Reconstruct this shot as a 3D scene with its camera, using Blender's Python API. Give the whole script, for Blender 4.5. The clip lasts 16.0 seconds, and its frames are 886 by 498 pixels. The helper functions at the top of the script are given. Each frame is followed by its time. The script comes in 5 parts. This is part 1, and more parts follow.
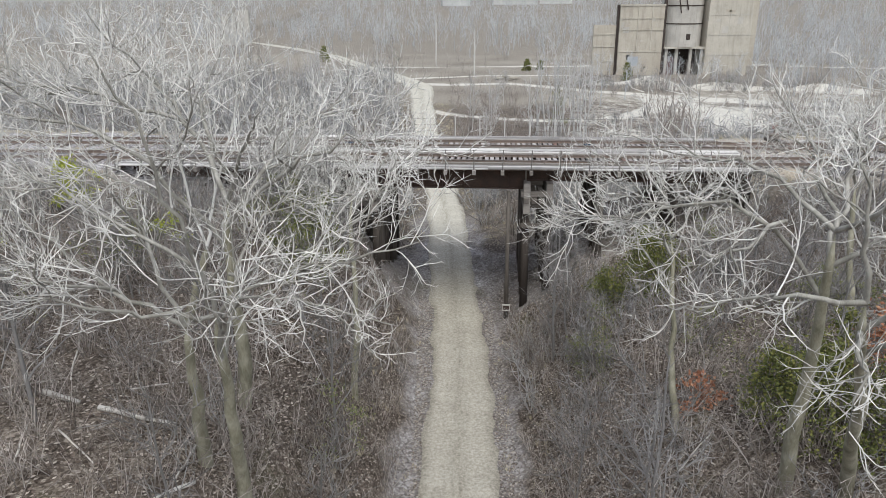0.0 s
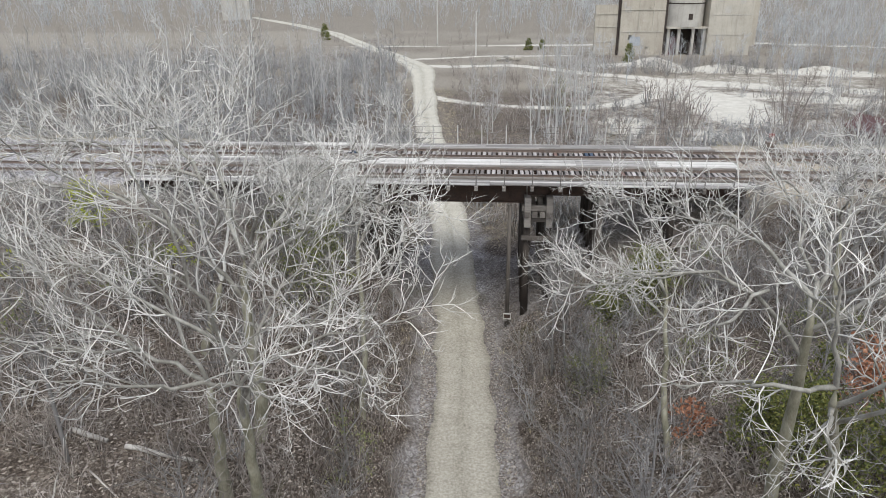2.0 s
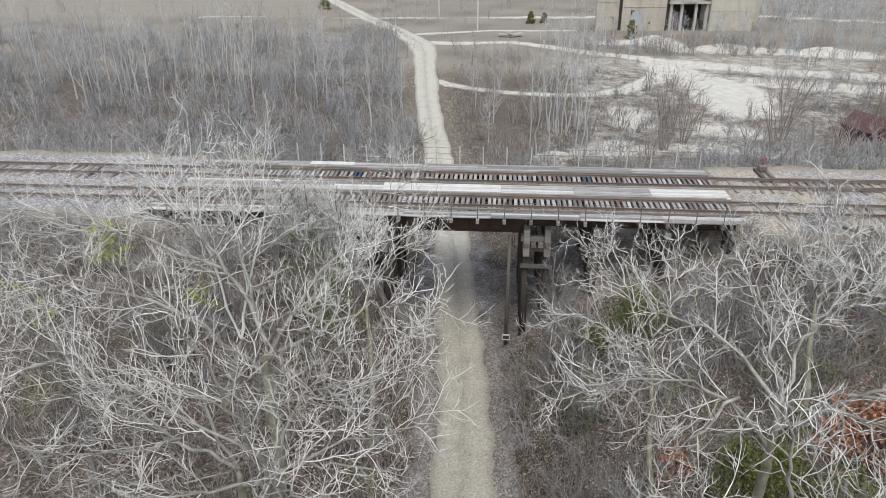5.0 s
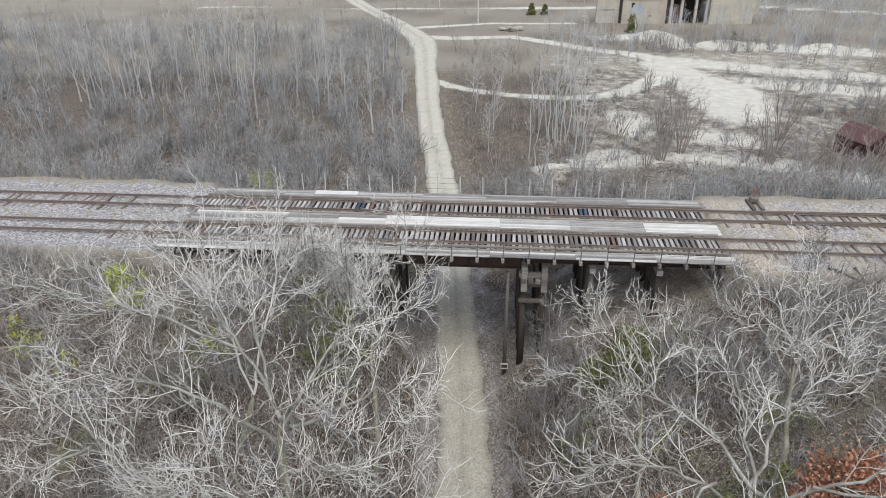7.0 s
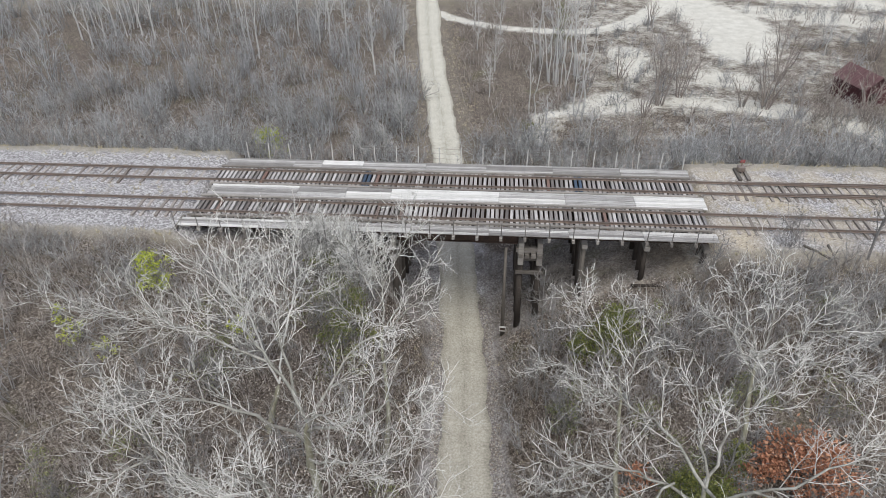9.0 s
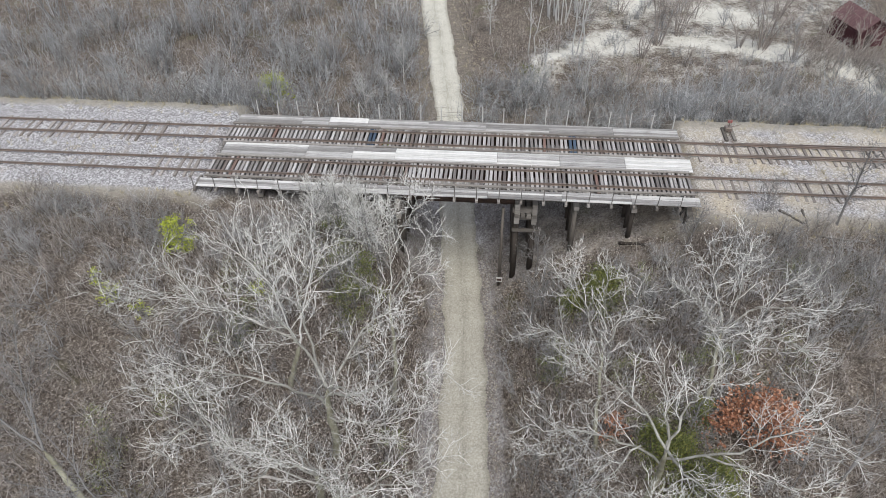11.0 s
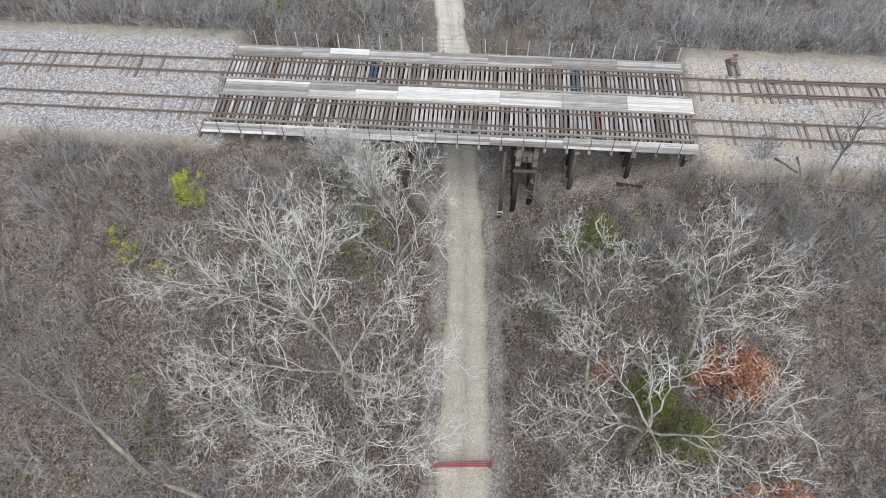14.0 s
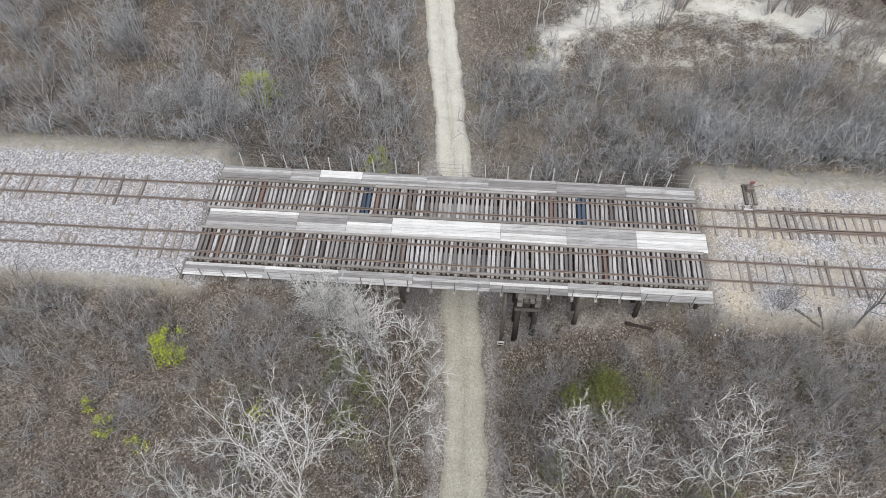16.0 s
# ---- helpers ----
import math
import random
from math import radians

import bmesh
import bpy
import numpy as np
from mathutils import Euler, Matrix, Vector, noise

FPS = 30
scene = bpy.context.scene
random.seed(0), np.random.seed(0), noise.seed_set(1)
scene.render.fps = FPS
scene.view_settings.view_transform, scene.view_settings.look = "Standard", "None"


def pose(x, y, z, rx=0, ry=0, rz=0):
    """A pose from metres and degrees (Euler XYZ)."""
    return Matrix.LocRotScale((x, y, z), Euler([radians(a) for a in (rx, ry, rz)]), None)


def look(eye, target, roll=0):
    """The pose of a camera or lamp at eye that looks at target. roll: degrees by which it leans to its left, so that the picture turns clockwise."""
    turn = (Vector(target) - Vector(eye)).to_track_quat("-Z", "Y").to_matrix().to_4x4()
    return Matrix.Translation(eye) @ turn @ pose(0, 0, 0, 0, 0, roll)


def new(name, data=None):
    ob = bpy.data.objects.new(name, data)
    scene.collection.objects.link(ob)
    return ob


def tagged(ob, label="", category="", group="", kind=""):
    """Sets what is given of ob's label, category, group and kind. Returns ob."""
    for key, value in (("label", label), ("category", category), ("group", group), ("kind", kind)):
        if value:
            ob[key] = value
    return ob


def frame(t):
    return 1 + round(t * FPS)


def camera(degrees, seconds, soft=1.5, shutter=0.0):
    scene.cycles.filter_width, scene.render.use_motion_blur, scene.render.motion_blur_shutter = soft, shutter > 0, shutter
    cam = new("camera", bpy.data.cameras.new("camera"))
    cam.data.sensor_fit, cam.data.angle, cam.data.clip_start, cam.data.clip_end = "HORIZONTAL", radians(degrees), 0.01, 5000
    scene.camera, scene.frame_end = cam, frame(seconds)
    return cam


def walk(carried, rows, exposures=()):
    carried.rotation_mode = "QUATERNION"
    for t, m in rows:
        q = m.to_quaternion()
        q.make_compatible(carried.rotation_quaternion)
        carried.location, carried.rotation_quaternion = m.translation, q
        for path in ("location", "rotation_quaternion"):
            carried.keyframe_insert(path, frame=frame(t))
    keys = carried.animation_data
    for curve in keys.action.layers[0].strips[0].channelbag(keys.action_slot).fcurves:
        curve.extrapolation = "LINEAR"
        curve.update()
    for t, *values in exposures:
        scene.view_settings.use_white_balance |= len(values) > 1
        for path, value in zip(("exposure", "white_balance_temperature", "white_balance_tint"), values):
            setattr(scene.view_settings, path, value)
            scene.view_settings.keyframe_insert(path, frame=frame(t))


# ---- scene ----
cam = camera(63.49, 16.0, soft=0.6)
# seconds, eye x, y, z, yaw, pitch, roll
ROWS = [
    (0.0, -0.666, -0.574, 15.337, -0.87, -19.31, 0.30),
    (0.5, -0.688, -0.632, 15.890, -0.87, -19.88, 0.35),
    (1.0, -0.711, -0.703, 16.506, -0.84, -20.43, 0.38),
    (1.5, -0.745, -0.769, 17.159, -0.84, -21.03, 0.40),
    (2.0, -0.762, -0.841, 17.881, -0.81, -21.64, 0.38),
    (2.5, -0.785, -0.934, 18.630, -0.77, -22.26, 0.34),
    (3.0, -0.807, -1.005, 19.404, -0.75, -22.85, 0.28),
    (3.5, -0.853, -1.078, 20.184, -0.75, -23.39, 0.21),
    (4.0, -0.899, -1.111, 20.931, -0.74, -23.93, 0.17),
    (6.5, -0.914, -0.754, 24.963, -0.71, -26.41, 0.11),
    (7.0, -0.921, -0.886, 26.177, -0.69, -26.87, 0.15),
    (7.5, -0.897, -1.004, 27.476, -0.69, -28.17, 0.25),
    (8.0, -0.892, -1.144, 28.846, -0.71, -30.27, 0.39),
    (8.5, -0.869, -1.247, 30.234, -0.70, -32.37, 0.52),
    (9.0, -0.863, -1.295, 31.590, -0.69, -34.48, 0.59),
    (11.5, -1.085, -1.960, 37.706, -0.65, -43.95, 0.36),
    (12.0, -1.186, -1.719, 38.787, -0.73, -46.05, 0.36),
    (12.5, -1.299, -1.254, 39.710, -0.84, -48.20, 0.35),
    (13.0, -1.374, -0.462, 40.621, -0.94, -50.39, 0.33),
    (13.5, -1.396, 0.645, 41.663, -1.00, -52.60, 0.34),
    (14.0, -1.351, 2.041, 42.596, -1.01, -54.54, 0.38),
    (14.5, -1.252, 4.275, 43.530, -0.96, -54.69, 0.44),
    (15.0, -1.071, 7.086, 44.310, -0.92, -54.58, 0.53),
    (15.5, -0.848, 9.972, 45.190, -0.86, -54.82, 0.61),
    (16.0, -0.611, 12.453, 46.175, -0.79, -55.48, 0.70),
]
walk(cam, [(t, pose(x, y, z, 90 + pitch, roll, yaw)) for t, x, y, z, yaw, pitch, roll in ROWS],
     [(0.0, 0.60), (4.0, 0.54), (8.0, 0.53), (12.0, 0.66), (16.0, 0.68)])
import collections

# ---- light: overcast sky, weak wide sun ----
world = bpy.data.worlds.new("world")
scene.world = world
world.use_nodes = True
wn, wl = world.node_tree.nodes, world.node_tree.links
wn.clear()
sky = wn.new("ShaderNodeTexSky")
sky.sky_type = 'NISHITA'
sky.sun_disc = False
sky.sun_elevation, sky.sun_rotation = radians(60), radians(172)
sky.air_density, sky.dust_density, sky.ozone_density = 1.0, 1.5, 1.5
pale = wn.new("ShaderNodeHueSaturation")
pale.inputs["Saturation"].default_value = 0.54
wbg = wn.new("ShaderNodeBackground")
wbg.inputs["Strength"].default_value = 0.15
wout = wn.new("ShaderNodeOutputWorld")
wl.new(sky.outputs["Color"], pale.inputs["Color"])
wl.new(pale.outputs["Color"], wbg.inputs["Color"])
wl.new(wbg.outputs["Background"], wout.inputs["Surface"])
sun = new("sun", bpy.data.lights.new("sun", 'SUN'))
sun.data.energy, sun.data.angle, sun.data.color = 1.4, radians(40), (0.965, 1.0, 0.945)
sun.matrix_world = look((5, -36, 62), (0, 0, 0))


# ---- materials ----
def lin(c):
    """Hex sRGB colour to linear."""
    v = [int(c[i:i + 2], 16) / 255 for i in (0, 2, 4)]
    return tuple(x / 12.92 if x < 0.04045 else ((x + 0.055) / 1.055) ** 2.4 for x in v) + (1.0,)


class Mat:
    """A small builder of node materials."""

    def __init__(self, name, rough=0.85, metal=0.0, spec=0.3):
        self.m = bpy.data.materials.new(name)
        self.m.use_nodes = True
        self.n, self.l = self.m.node_tree.nodes, self.m.node_tree.links
        self.b = self.n["Principled BSDF"]
        self.b.inputs["Roughness"].default_value = rough
        self.b.inputs["Metallic"].default_value = metal
        self.b.inputs["Specular IOR Level"].default_value = spec
        self.co = self.n.new("ShaderNodeTexCoord")

    def mapping(self, scale, world_space=False):
        mp = self.n.new("ShaderNodeMapping")
        mp.inputs["Scale"].default_value = scale if isinstance(scale, tuple) else (scale,) * 3
        if world_space:
            g = self.n.new("ShaderNodeNewGeometry")
            self.l.new(g.outputs["Position"], mp.inputs["Vector"])
        else:
            self.l.new(self.co.outputs["Object"], mp.inputs["Vector"])
        return mp.outputs["Vector"]

    def noise(self, scale, detail=4.0, rough=0.6, vec=None):
        t = self.n.new("ShaderNodeTexNoise")
        t.inputs["Scale"].default_value, t.inputs["Detail"].default_value, t.inputs["Roughness"].default_value = scale, detail, rough
        if vec:
            self.l.new(vec, t.inputs["Vector"])
        return t.outputs["Fac"]

    def cells(self, scale, vec=None, feature='F1', out="Color"):
        t = self.n.new("ShaderNodeTexVoronoi")
        t.feature = feature
        t.inputs["Scale"].default_value = scale
        if vec:
            self.l.new(vec, t.inputs["Vector"])
        return t.outputs[out]

    def ramp(self, fac, stops):
        r = self.n.new("ShaderNodeValToRGB")
        e = r.color_ramp.elements
        while len(e) < len(stops):
            e.new(0.5)
        for el, (p, c) in zip(e, stops):
            el.position, el.color = p, (lin(c) if isinstance(c, str) else (c, c, c, 1))
        self.l.new(fac, r.inputs["Fac"])
        return r.outputs["Color"]

    def mix(self, fac, a, b, mode='MIX'):
        x = self.n.new("ShaderNodeMix")
        x.data_type, x.blend_type = 'RGBA', mode
        for sock, val in ((x.inputs["Factor"], fac), (x.inputs["A"], a), (x.inputs["B"], b)):
            if isinstance(val, str):
                sock.default_value = lin(val)
            elif isinstance(val, (int, float)):
                sock.default_value = val if sock.type == 'VALUE' else (val, val, val, 1)
            else:
                self.l.new(val, sock)
        return x.outputs["Result"]

    def math(self, op, a, b=0.0):
        x = self.n.new("ShaderNodeMath")
        x.operation = op
        x.use_clamp = op != 'ADD'
        for s, v in zip(x.inputs, (a, b)):
            if isinstance(v, (int, float)):
                s.default_value = v
            else:
                self.l.new(v, s)
        return x.outputs[0]

    def attr(self, name):
        a = self.n.new("ShaderNodeAttribute")
        a.attribute_name = name
        return a.outputs["Fac"]

    def piece(self):
        o = self.n.new("ShaderNodeObjectInfo")
        return o.outputs["Random"]

    def island(self):
        g = self.n.new("ShaderNodeNewGeometry")
        return g.outputs["Random Per Island"]

    def done(self, colour, bump=None, strength=0.3, distance=0.02, rough=None):
        if isinstance(colour, str):
            self.b.inputs["Base Color"].default_value = lin(colour)
        else:
            self.l.new(colour, self.b.inputs["Base Color"])
        if bump is not None:
            bp = self.n.new("ShaderNodeBump")
            bp.inputs["Strength"].default_value, bp.inputs["Distance"].default_value = strength, distance
            self.l.new(bump, bp.inputs["Height"])
            self.l.new(bp.outputs["Normal"], self.b.inputs["Normal"])
        if rough is not None:
            self.l.new(rough, self.b.inputs["Roughness"])
        return self.m


def ground_material():
    m = Mat("leaf_litter_ground", 0.95, spec=0.15)
    p = m.mapping(1.0, True)
    big, mid, fine = m.noise(0.09, 4, 0.6, p), m.noise(0.7, 5, 0.65, p), m.noise(9.0, 4, 0.7, p)
    leaf = m.mix(0.5, m.cells(22.0, p), m.cells(9.0, p))
    litter = m.ramp(mid, [(0.25, "3b332b"), (0.45, "534a42"), (0.62, "70665c"), (0.8, "887e74")])
    leaves = m.ramp(leaf, [(0.15, "261f19"), (0.42, "514740"), (0.66, "887d72"), (0.9, "c9bfb4")])
    c = m.mix(0.65, litter, leaves)
    c = m.mix(m.math('MULTIPLY', m.math('SUBTRACT', big, 0.5), 2.2), c, "5f554f")
    moss = m.math('MULTIPLY', m.math('SUBTRACT', m.noise(0.33, 4, 0.6, p), 0.58), 4.0)
    c = m.mix(m.math('MULTIPLY', moss, 0.45), c, "666a3c")
    dry = m.math('MULTIPLY', m.math('ADD', m.attr("grass"), m.math('SUBTRACT', mid, 0.62)), 1.6)
    straw = m.ramp(m.mix(0.5, fine, m.noise(2.5, 4, 0.7, p)), [(0.25, "716a60"), (0.5, "948c80"), (0.75, "b2aba0")])
    c = m.mix(m.math('MULTIPLY', dry, m.attr("grass")), c, straw)
    stone = m.ramp(m.cells(11.0, p), [(0.0, "5f5a59"), (0.5, "979291"), (1.0, "d0ccca")])
    stone = m.mix(m.math('MULTIPLY', m.math('SUBTRACT', m.math('ADD', m.noise(0.35, 4, 0.6, p), m.attr("tan")), 0.62), 2.6), stone, m.ramp(m.noise(7.0, 4, 0.75, p), [(0.3, "8d7f6b"), (0.7, "cdbfa8")]))
    gr = m.attr("gravel")
    c = m.mix(m.math('MULTIPLY', m.math('SUBTRACT', m.math('ADD', gr, m.math('MULTIPLY', mid, 0.6)), 0.45), 2.2), c, stone)
    sandc = m.ramp(mid, [(0.2, "aaa59c"), (0.5, "c3beb5"), (0.75, "d6d2ca")])
    sandc = m.mix(0.25, sandc, m.ramp(fine, [(0.3, "8f8573"), (0.7, "e8e0d0")]))
    ragged = m.mix(0.45, m.noise(0.55, 5, 0.7, p), m.noise(3.2, 5, 0.75, p))
    gap = m.n.new("ShaderNodeMath")
    gap.operation = 'MULTIPLY_ADD'
    m.l.new(ragged, gap.inputs[0])
    gap.inputs[1].default_value, gap.inputs[2].default_value = 1.9, -0.95
    sm = m.math('ADD', m.attr("sand"), gap.outputs[0])
    c = m.mix(m.math('MULTIPLY', m.math('SUBTRACT', sm, 0.36), 3.0), c, sandc)
    return m.done(c, m.mix(0.5, leaf, fine), 0.6, 0.05)


def trail_material():
    m = Mat("packed_gravel", 0.95, spec=0.15)
    p = m.mapping(1.0, True)
    at = m.attr("across")
    fine, mid = m.noise(8.0, 5, 0.85, p), m.noise(0.8, 5, 0.65, p)
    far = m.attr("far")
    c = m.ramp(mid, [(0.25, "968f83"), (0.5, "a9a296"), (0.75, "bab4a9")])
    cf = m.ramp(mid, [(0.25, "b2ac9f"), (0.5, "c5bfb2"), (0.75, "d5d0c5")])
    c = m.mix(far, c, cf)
    streak = m.noise(1.0, 5, 0.7, m.mapping((5.0, 0.45, 1.0), True))
    centre = m.ramp(at, [(0.0, 0.0), (0.33, 0.0), (0.5, 1.0), (0.67, 0.0)])
    c = m.mix(m.math('MULTIPLY', m.math('MULTIPLY', centre, m.math('SUBTRACT', streak, 0.34)), 2.2), c, "6a6455")
    c = m.mix(m.math('MULTIPLY', m.math('SUBTRACT', m.noise(5.0, 5, 0.8, p), 0.6), 2.5), c, "7c7463")
    edge = m.ramp(at, [(0.0, 1.0), (0.14, 0.0), (0.86, 0.0), (1.0, 1.0)])
    c = m.mix(m.math('MULTIPLY', edge, m.math('MULTIPLY', m.noise(6.0, 4, 0.7, p), 1.5)), c, "6e675c")
    c = m.mix(0.42, c, m.ramp(fine, [(0.36, "5d5649"), (0.64, "dcd5c6")]))
    return m.done(c, fine, 0.5, 0.02)


def timber_material(name, stops, dark="4a443f", amount=0.5, along=0):
    m = Mat(name, 0.9, spec=0.2)
    sc = [26.0, 26.0, 26.0]
    sc[along] = 1.3
    grain = m.noise(1.0, 5, 0.7, m.mapping(tuple(sc)))
    c = m.ramp(m.piece(), stops)
    wide = [7.0, 7.0, 7.0]
    wide[along] = 0.55
    weather = m.noise(1.0, 5, 0.75, m.mapping(tuple(wide), True))
    c = m.mix(m.math('MULTIPLY', m.math('SUBTRACT', weather, 0.47), 3.0 * amount), c, dark)
    c = m.mix(m.math('MULTIPLY', m.math('SUBTRACT', grain, 0.42), 2.0 * amount), c, dark)
    c = m.mix(m.math('MULTIPLY', m.math('SUBTRACT', m.noise(3.0, 4, 0.7, m.mapping(1.0, True)), 0.55), 1.4), c, dark)
    return m.done(c, grain, 0.5, 0.01)


def steel_material(name, base, rust, rough=0.6, metal=0.3):
    m = Mat(name, rough, metal, 0.4)
    p = m.mapping(1.0, True)
    c = m.mix(m.math('MULTIPLY', m.math('SUBTRACT', m.noise(2.2, 5, 0.7, p), 0.4), 2.4), base, rust)
    c = m.mix(0.25, c, m.ramp(m.noise(30, 3, 0.7, p), [(0.3, "241d19"), (0.7, "7a6a5e")]))
    return m.done(c, m.noise(40, 3, 0.6, p), 0.2, 0.005)


def concrete_material(name, a, b, stain):
    m = Mat(name, 0.9, spec=0.2)
    p = m.mapping(1.0, True)
    c = m.ramp(m.noise(0.35, 5, 0.65, p), [(0.3, a), (0.7, b)])
    run = m.noise(1.0, 5, 0.7, m.mapping((1.4, 1.4, 0.12), True))
    c = m.mix(m.math('MULTIPLY', m.math('SUBTRACT', run, 0.5), 2.4), c, stain)
    c = m.mix(0.15, c, m.ramp(m.noise(8, 4, 0.7, p), [(0.3, "6d675e"), (0.7, "e0d8c8")]))
    return m.done(c, m.noise(6, 4, 0.7, p), 0.4, 0.05)


def bark_material(name, low, mid, high, z0=1.0, z1=7.0):
    m = Mat(name, 0.9, spec=0.2)
    p = m.mapping(1.0, True)
    patch = m.noise(2.6, 4, 0.6, m.mapping((1, 1, 0.5)))
    c = m.ramp(patch, [(0.32, low), (0.5, mid), (0.68, high)])
    c = m.mix(0.3, c, m.ramp(m.noise(1.0, 4, 0.7, m.mapping((30, 30, 5))), [(0.3, low), (0.7, high)]))
    return m.done(c, m.noise(1.0, 4, 0.7, m.mapping((30, 30, 6))), 0.5, 0.02)


def twig_material(name, a, b, c3):
    m = Mat(name, 0.9, spec=0.15)
    c = m.ramp(m.island(), [(0.0, a), (0.55, b), (1.0, c3)])
    c = m.mix(0.35, c, m.ramp(m.noise(0.25, 3, 0.6, m.mapping(1.0, True)), [(0.3, a), (0.7, c3)]))
    return m.done(c)


def leaf_material(name, a, b, c3):
    m = Mat(name, 0.7, spec=0.3)
    return m.done(m.ramp(m.island(), [(0.0, a), (0.5, b), (1.0, c3)]))


M_GROUND, M_TRAIL = ground_material(), trail_material()
M_TIE = timber_material("bridge_tie_wood", [(0.0, "77706c"), (0.35, "a29b97"), (0.7, "c4beba"), (0.9, "6b6461"), (0.97, "84746c"), (1.0, "82665d")], "3f3935", 0.7, 1)
M_TIE_BLUE = timber_material("blue_stained_wood", [(0.0, "3c4654"), (1.0, "566373")], "2c2f36", 0.5, 1)
M_TIE_OLD = timber_material("ballast_tie_wood", [(0.0, "7a716a"), (0.5, "968d86"), (1.0, "b2a9a2")], "5e554f", 0.6, 1)
M_PLANK = timber_material("weathered_plank", [(0.0, "86817d"), (0.5, "aba6a2"), (1.0, "c8c3be")], "4e4945", 0.85, 0)
M_PLANK_PALE = timber_material("bleached_plank", [(0.0, "bcb7b1"), (0.5, "cfcac4"), (1.0, "dfdad5")], "837d77", 0.7, 0)
M_PILE = timber_material("dark_pile_wood", [(0.0, "433c37"), (0.5, "57504a"), (1.0, "6e6760")], "2e2824", 0.6, 2)
M_CAP = timber_material("grey_cap_timber", [(0.0, "6f6862"), (0.5, "8a837c"), (1.0, "a09992")], "453f3a", 0.6, 0)
M_RAIL = steel_material("rusty_rail", "83776f", "957f72", 0.45, 0.35)
M_CRIB = timber_material("dark_crib_timber", [(0.0, "544e48"), (0.5, "6e6761"), (1.0, "857e77")], "37312d", 0.6, 0)
M_GIRDER = steel_material("rusty_girder", "3d302a", "5a3f33", 0.75, 0.2)
M_POST = steel_material("pale_post", "d4d0cb", "bcb6b0", 0.7, 0.0)
M_WIRE = steel_material("grey_wire", "77736f", "8c8782", 0.6, 0.3)
M_BARK = bark_material("sycamore_bark", "64604f", "87826f", "aaa594")
M_LIMB = bark_material("pale_limb", "635f57", "8c887f", "b0aca4")
M_TWIG = twig_material("pale_twig", "8c8881", "c0bcb5", "e8e4de")
M_TWIG_GREY = twig_material("grey_twig", "575350", "736f6c", "979390")
M_BRUSH = twig_material("brown_brush", "564d46", "857a72", "cac0b8")
M_BRUSH_GREY = twig_material("grey_brush", "6c6865", "918d8b", "bab6b3")
# distance haze is put into this twig colour, paler than the near greys
M_FAR_HAZE = twig_material("far_hazed_twig", "999999", "b1b1b1", "c7c7c7")
M_ASPEN = twig_material("white_trunk", "9a9692", "b4b0ac", "cfcbc6")
M_CONCRETE = concrete_material("stained_concrete", "a39c90", "bcb5a9", "777167")
M_CONCRETE_WARM = concrete_material("ochre_concrete", "a0978a", "b4ac9f", "7b746a")
M_CONCRETE_GREY = concrete_material("grey_concrete", "a19c95", "bab5ad", "77726b")
# near-black: painted shade of the ruin's openings, also hoops, ladder and door
M_DARK = steel_material("dark_parts_and_shade", "2a2523", "3d3430", 0.9, 0.0)
M_RED = steel_material("faded_red_paint", "964c4a", "a9686a", 0.6, 0.1)
M_ROOF = steel_material("dark_red_roof", "644447", "7a5a5c", 0.7, 0.0)
M_SHED = timber_material("dark_red_board", [(0.0, "43282a"), (0.5, "523235"), (1.0, "5f3d40")], "2c1c1d", 0.5, 2)
M_LOG = bark_material("bleached_log", "a09a92", "c4beb6", "dcd7d0")
M_BLUE = concrete_material("smeared_blue_paint", "8e98a4", "a3a7aa", "84827e")
M_YELLOW = leaf_material("yellow_green_leaf", "7d8536", "a0a63f", "bcbf55")
M_OLIVE = leaf_material("olive_evergreen_leaf", "4c5230", "656938", "827f45")
M_ORANGE = leaf_material("rust_orange_leaf", "80543f", "a36e54", "c49678")
M_WHITE_LEAF = leaf_material("grey_white_leaf", "8c8886", "aaa6a3", "c4c0bd")
M_FALLEN = leaf_material("fallen_leaf", "4a3d34", "7d6f64", "c3b8ac")
M_WALL_FAR = concrete_material("pale_siding", "b5b5b3", "cbcbc9", "8e8e8c")
M_ROOF_FAR = concrete_material("grey_shingle", "7b7a7a", "918f8f", "5d5c5c")
M_STONE = leaf_material("loose_stone", "544e48", "7d776f", "b3aca3")
M_STRAW = twig_material("dry_straw", "8c8068", "a79b82", "c2b89f")
M_THICKET = twig_material("thicket_grey", "62605f", "908e8d", "c2c0bf")
M_SPARSE = leaf_material("sparse_green_leaf", "545a38", "70744a", "8f8d5e")


# ---- mesh helpers ----
def mesh_object(name, verts, faces, material, parent=None, smooth=False):
    me = bpy.data.meshes.new(name)
    me.from_pydata([tuple(v) for v in verts], [], [tuple(f) for f in faces])
    me.materials.append(material)
    if smooth:
        me.shade_smooth()
    ob = new(name, me)
    ob.parent = parent
    return ob


def part(name, bm, material, parent, label="", smooth=False):
    me = bpy.data.meshes.new(name)
    bm.to_mesh(me)
    bm.free()
    me.materials.append(material)
    if smooth:
        me.shade_smooth()
    ob = new(name, me)
    ob.parent = parent
    if label:
        ob["label"] = label
    return ob


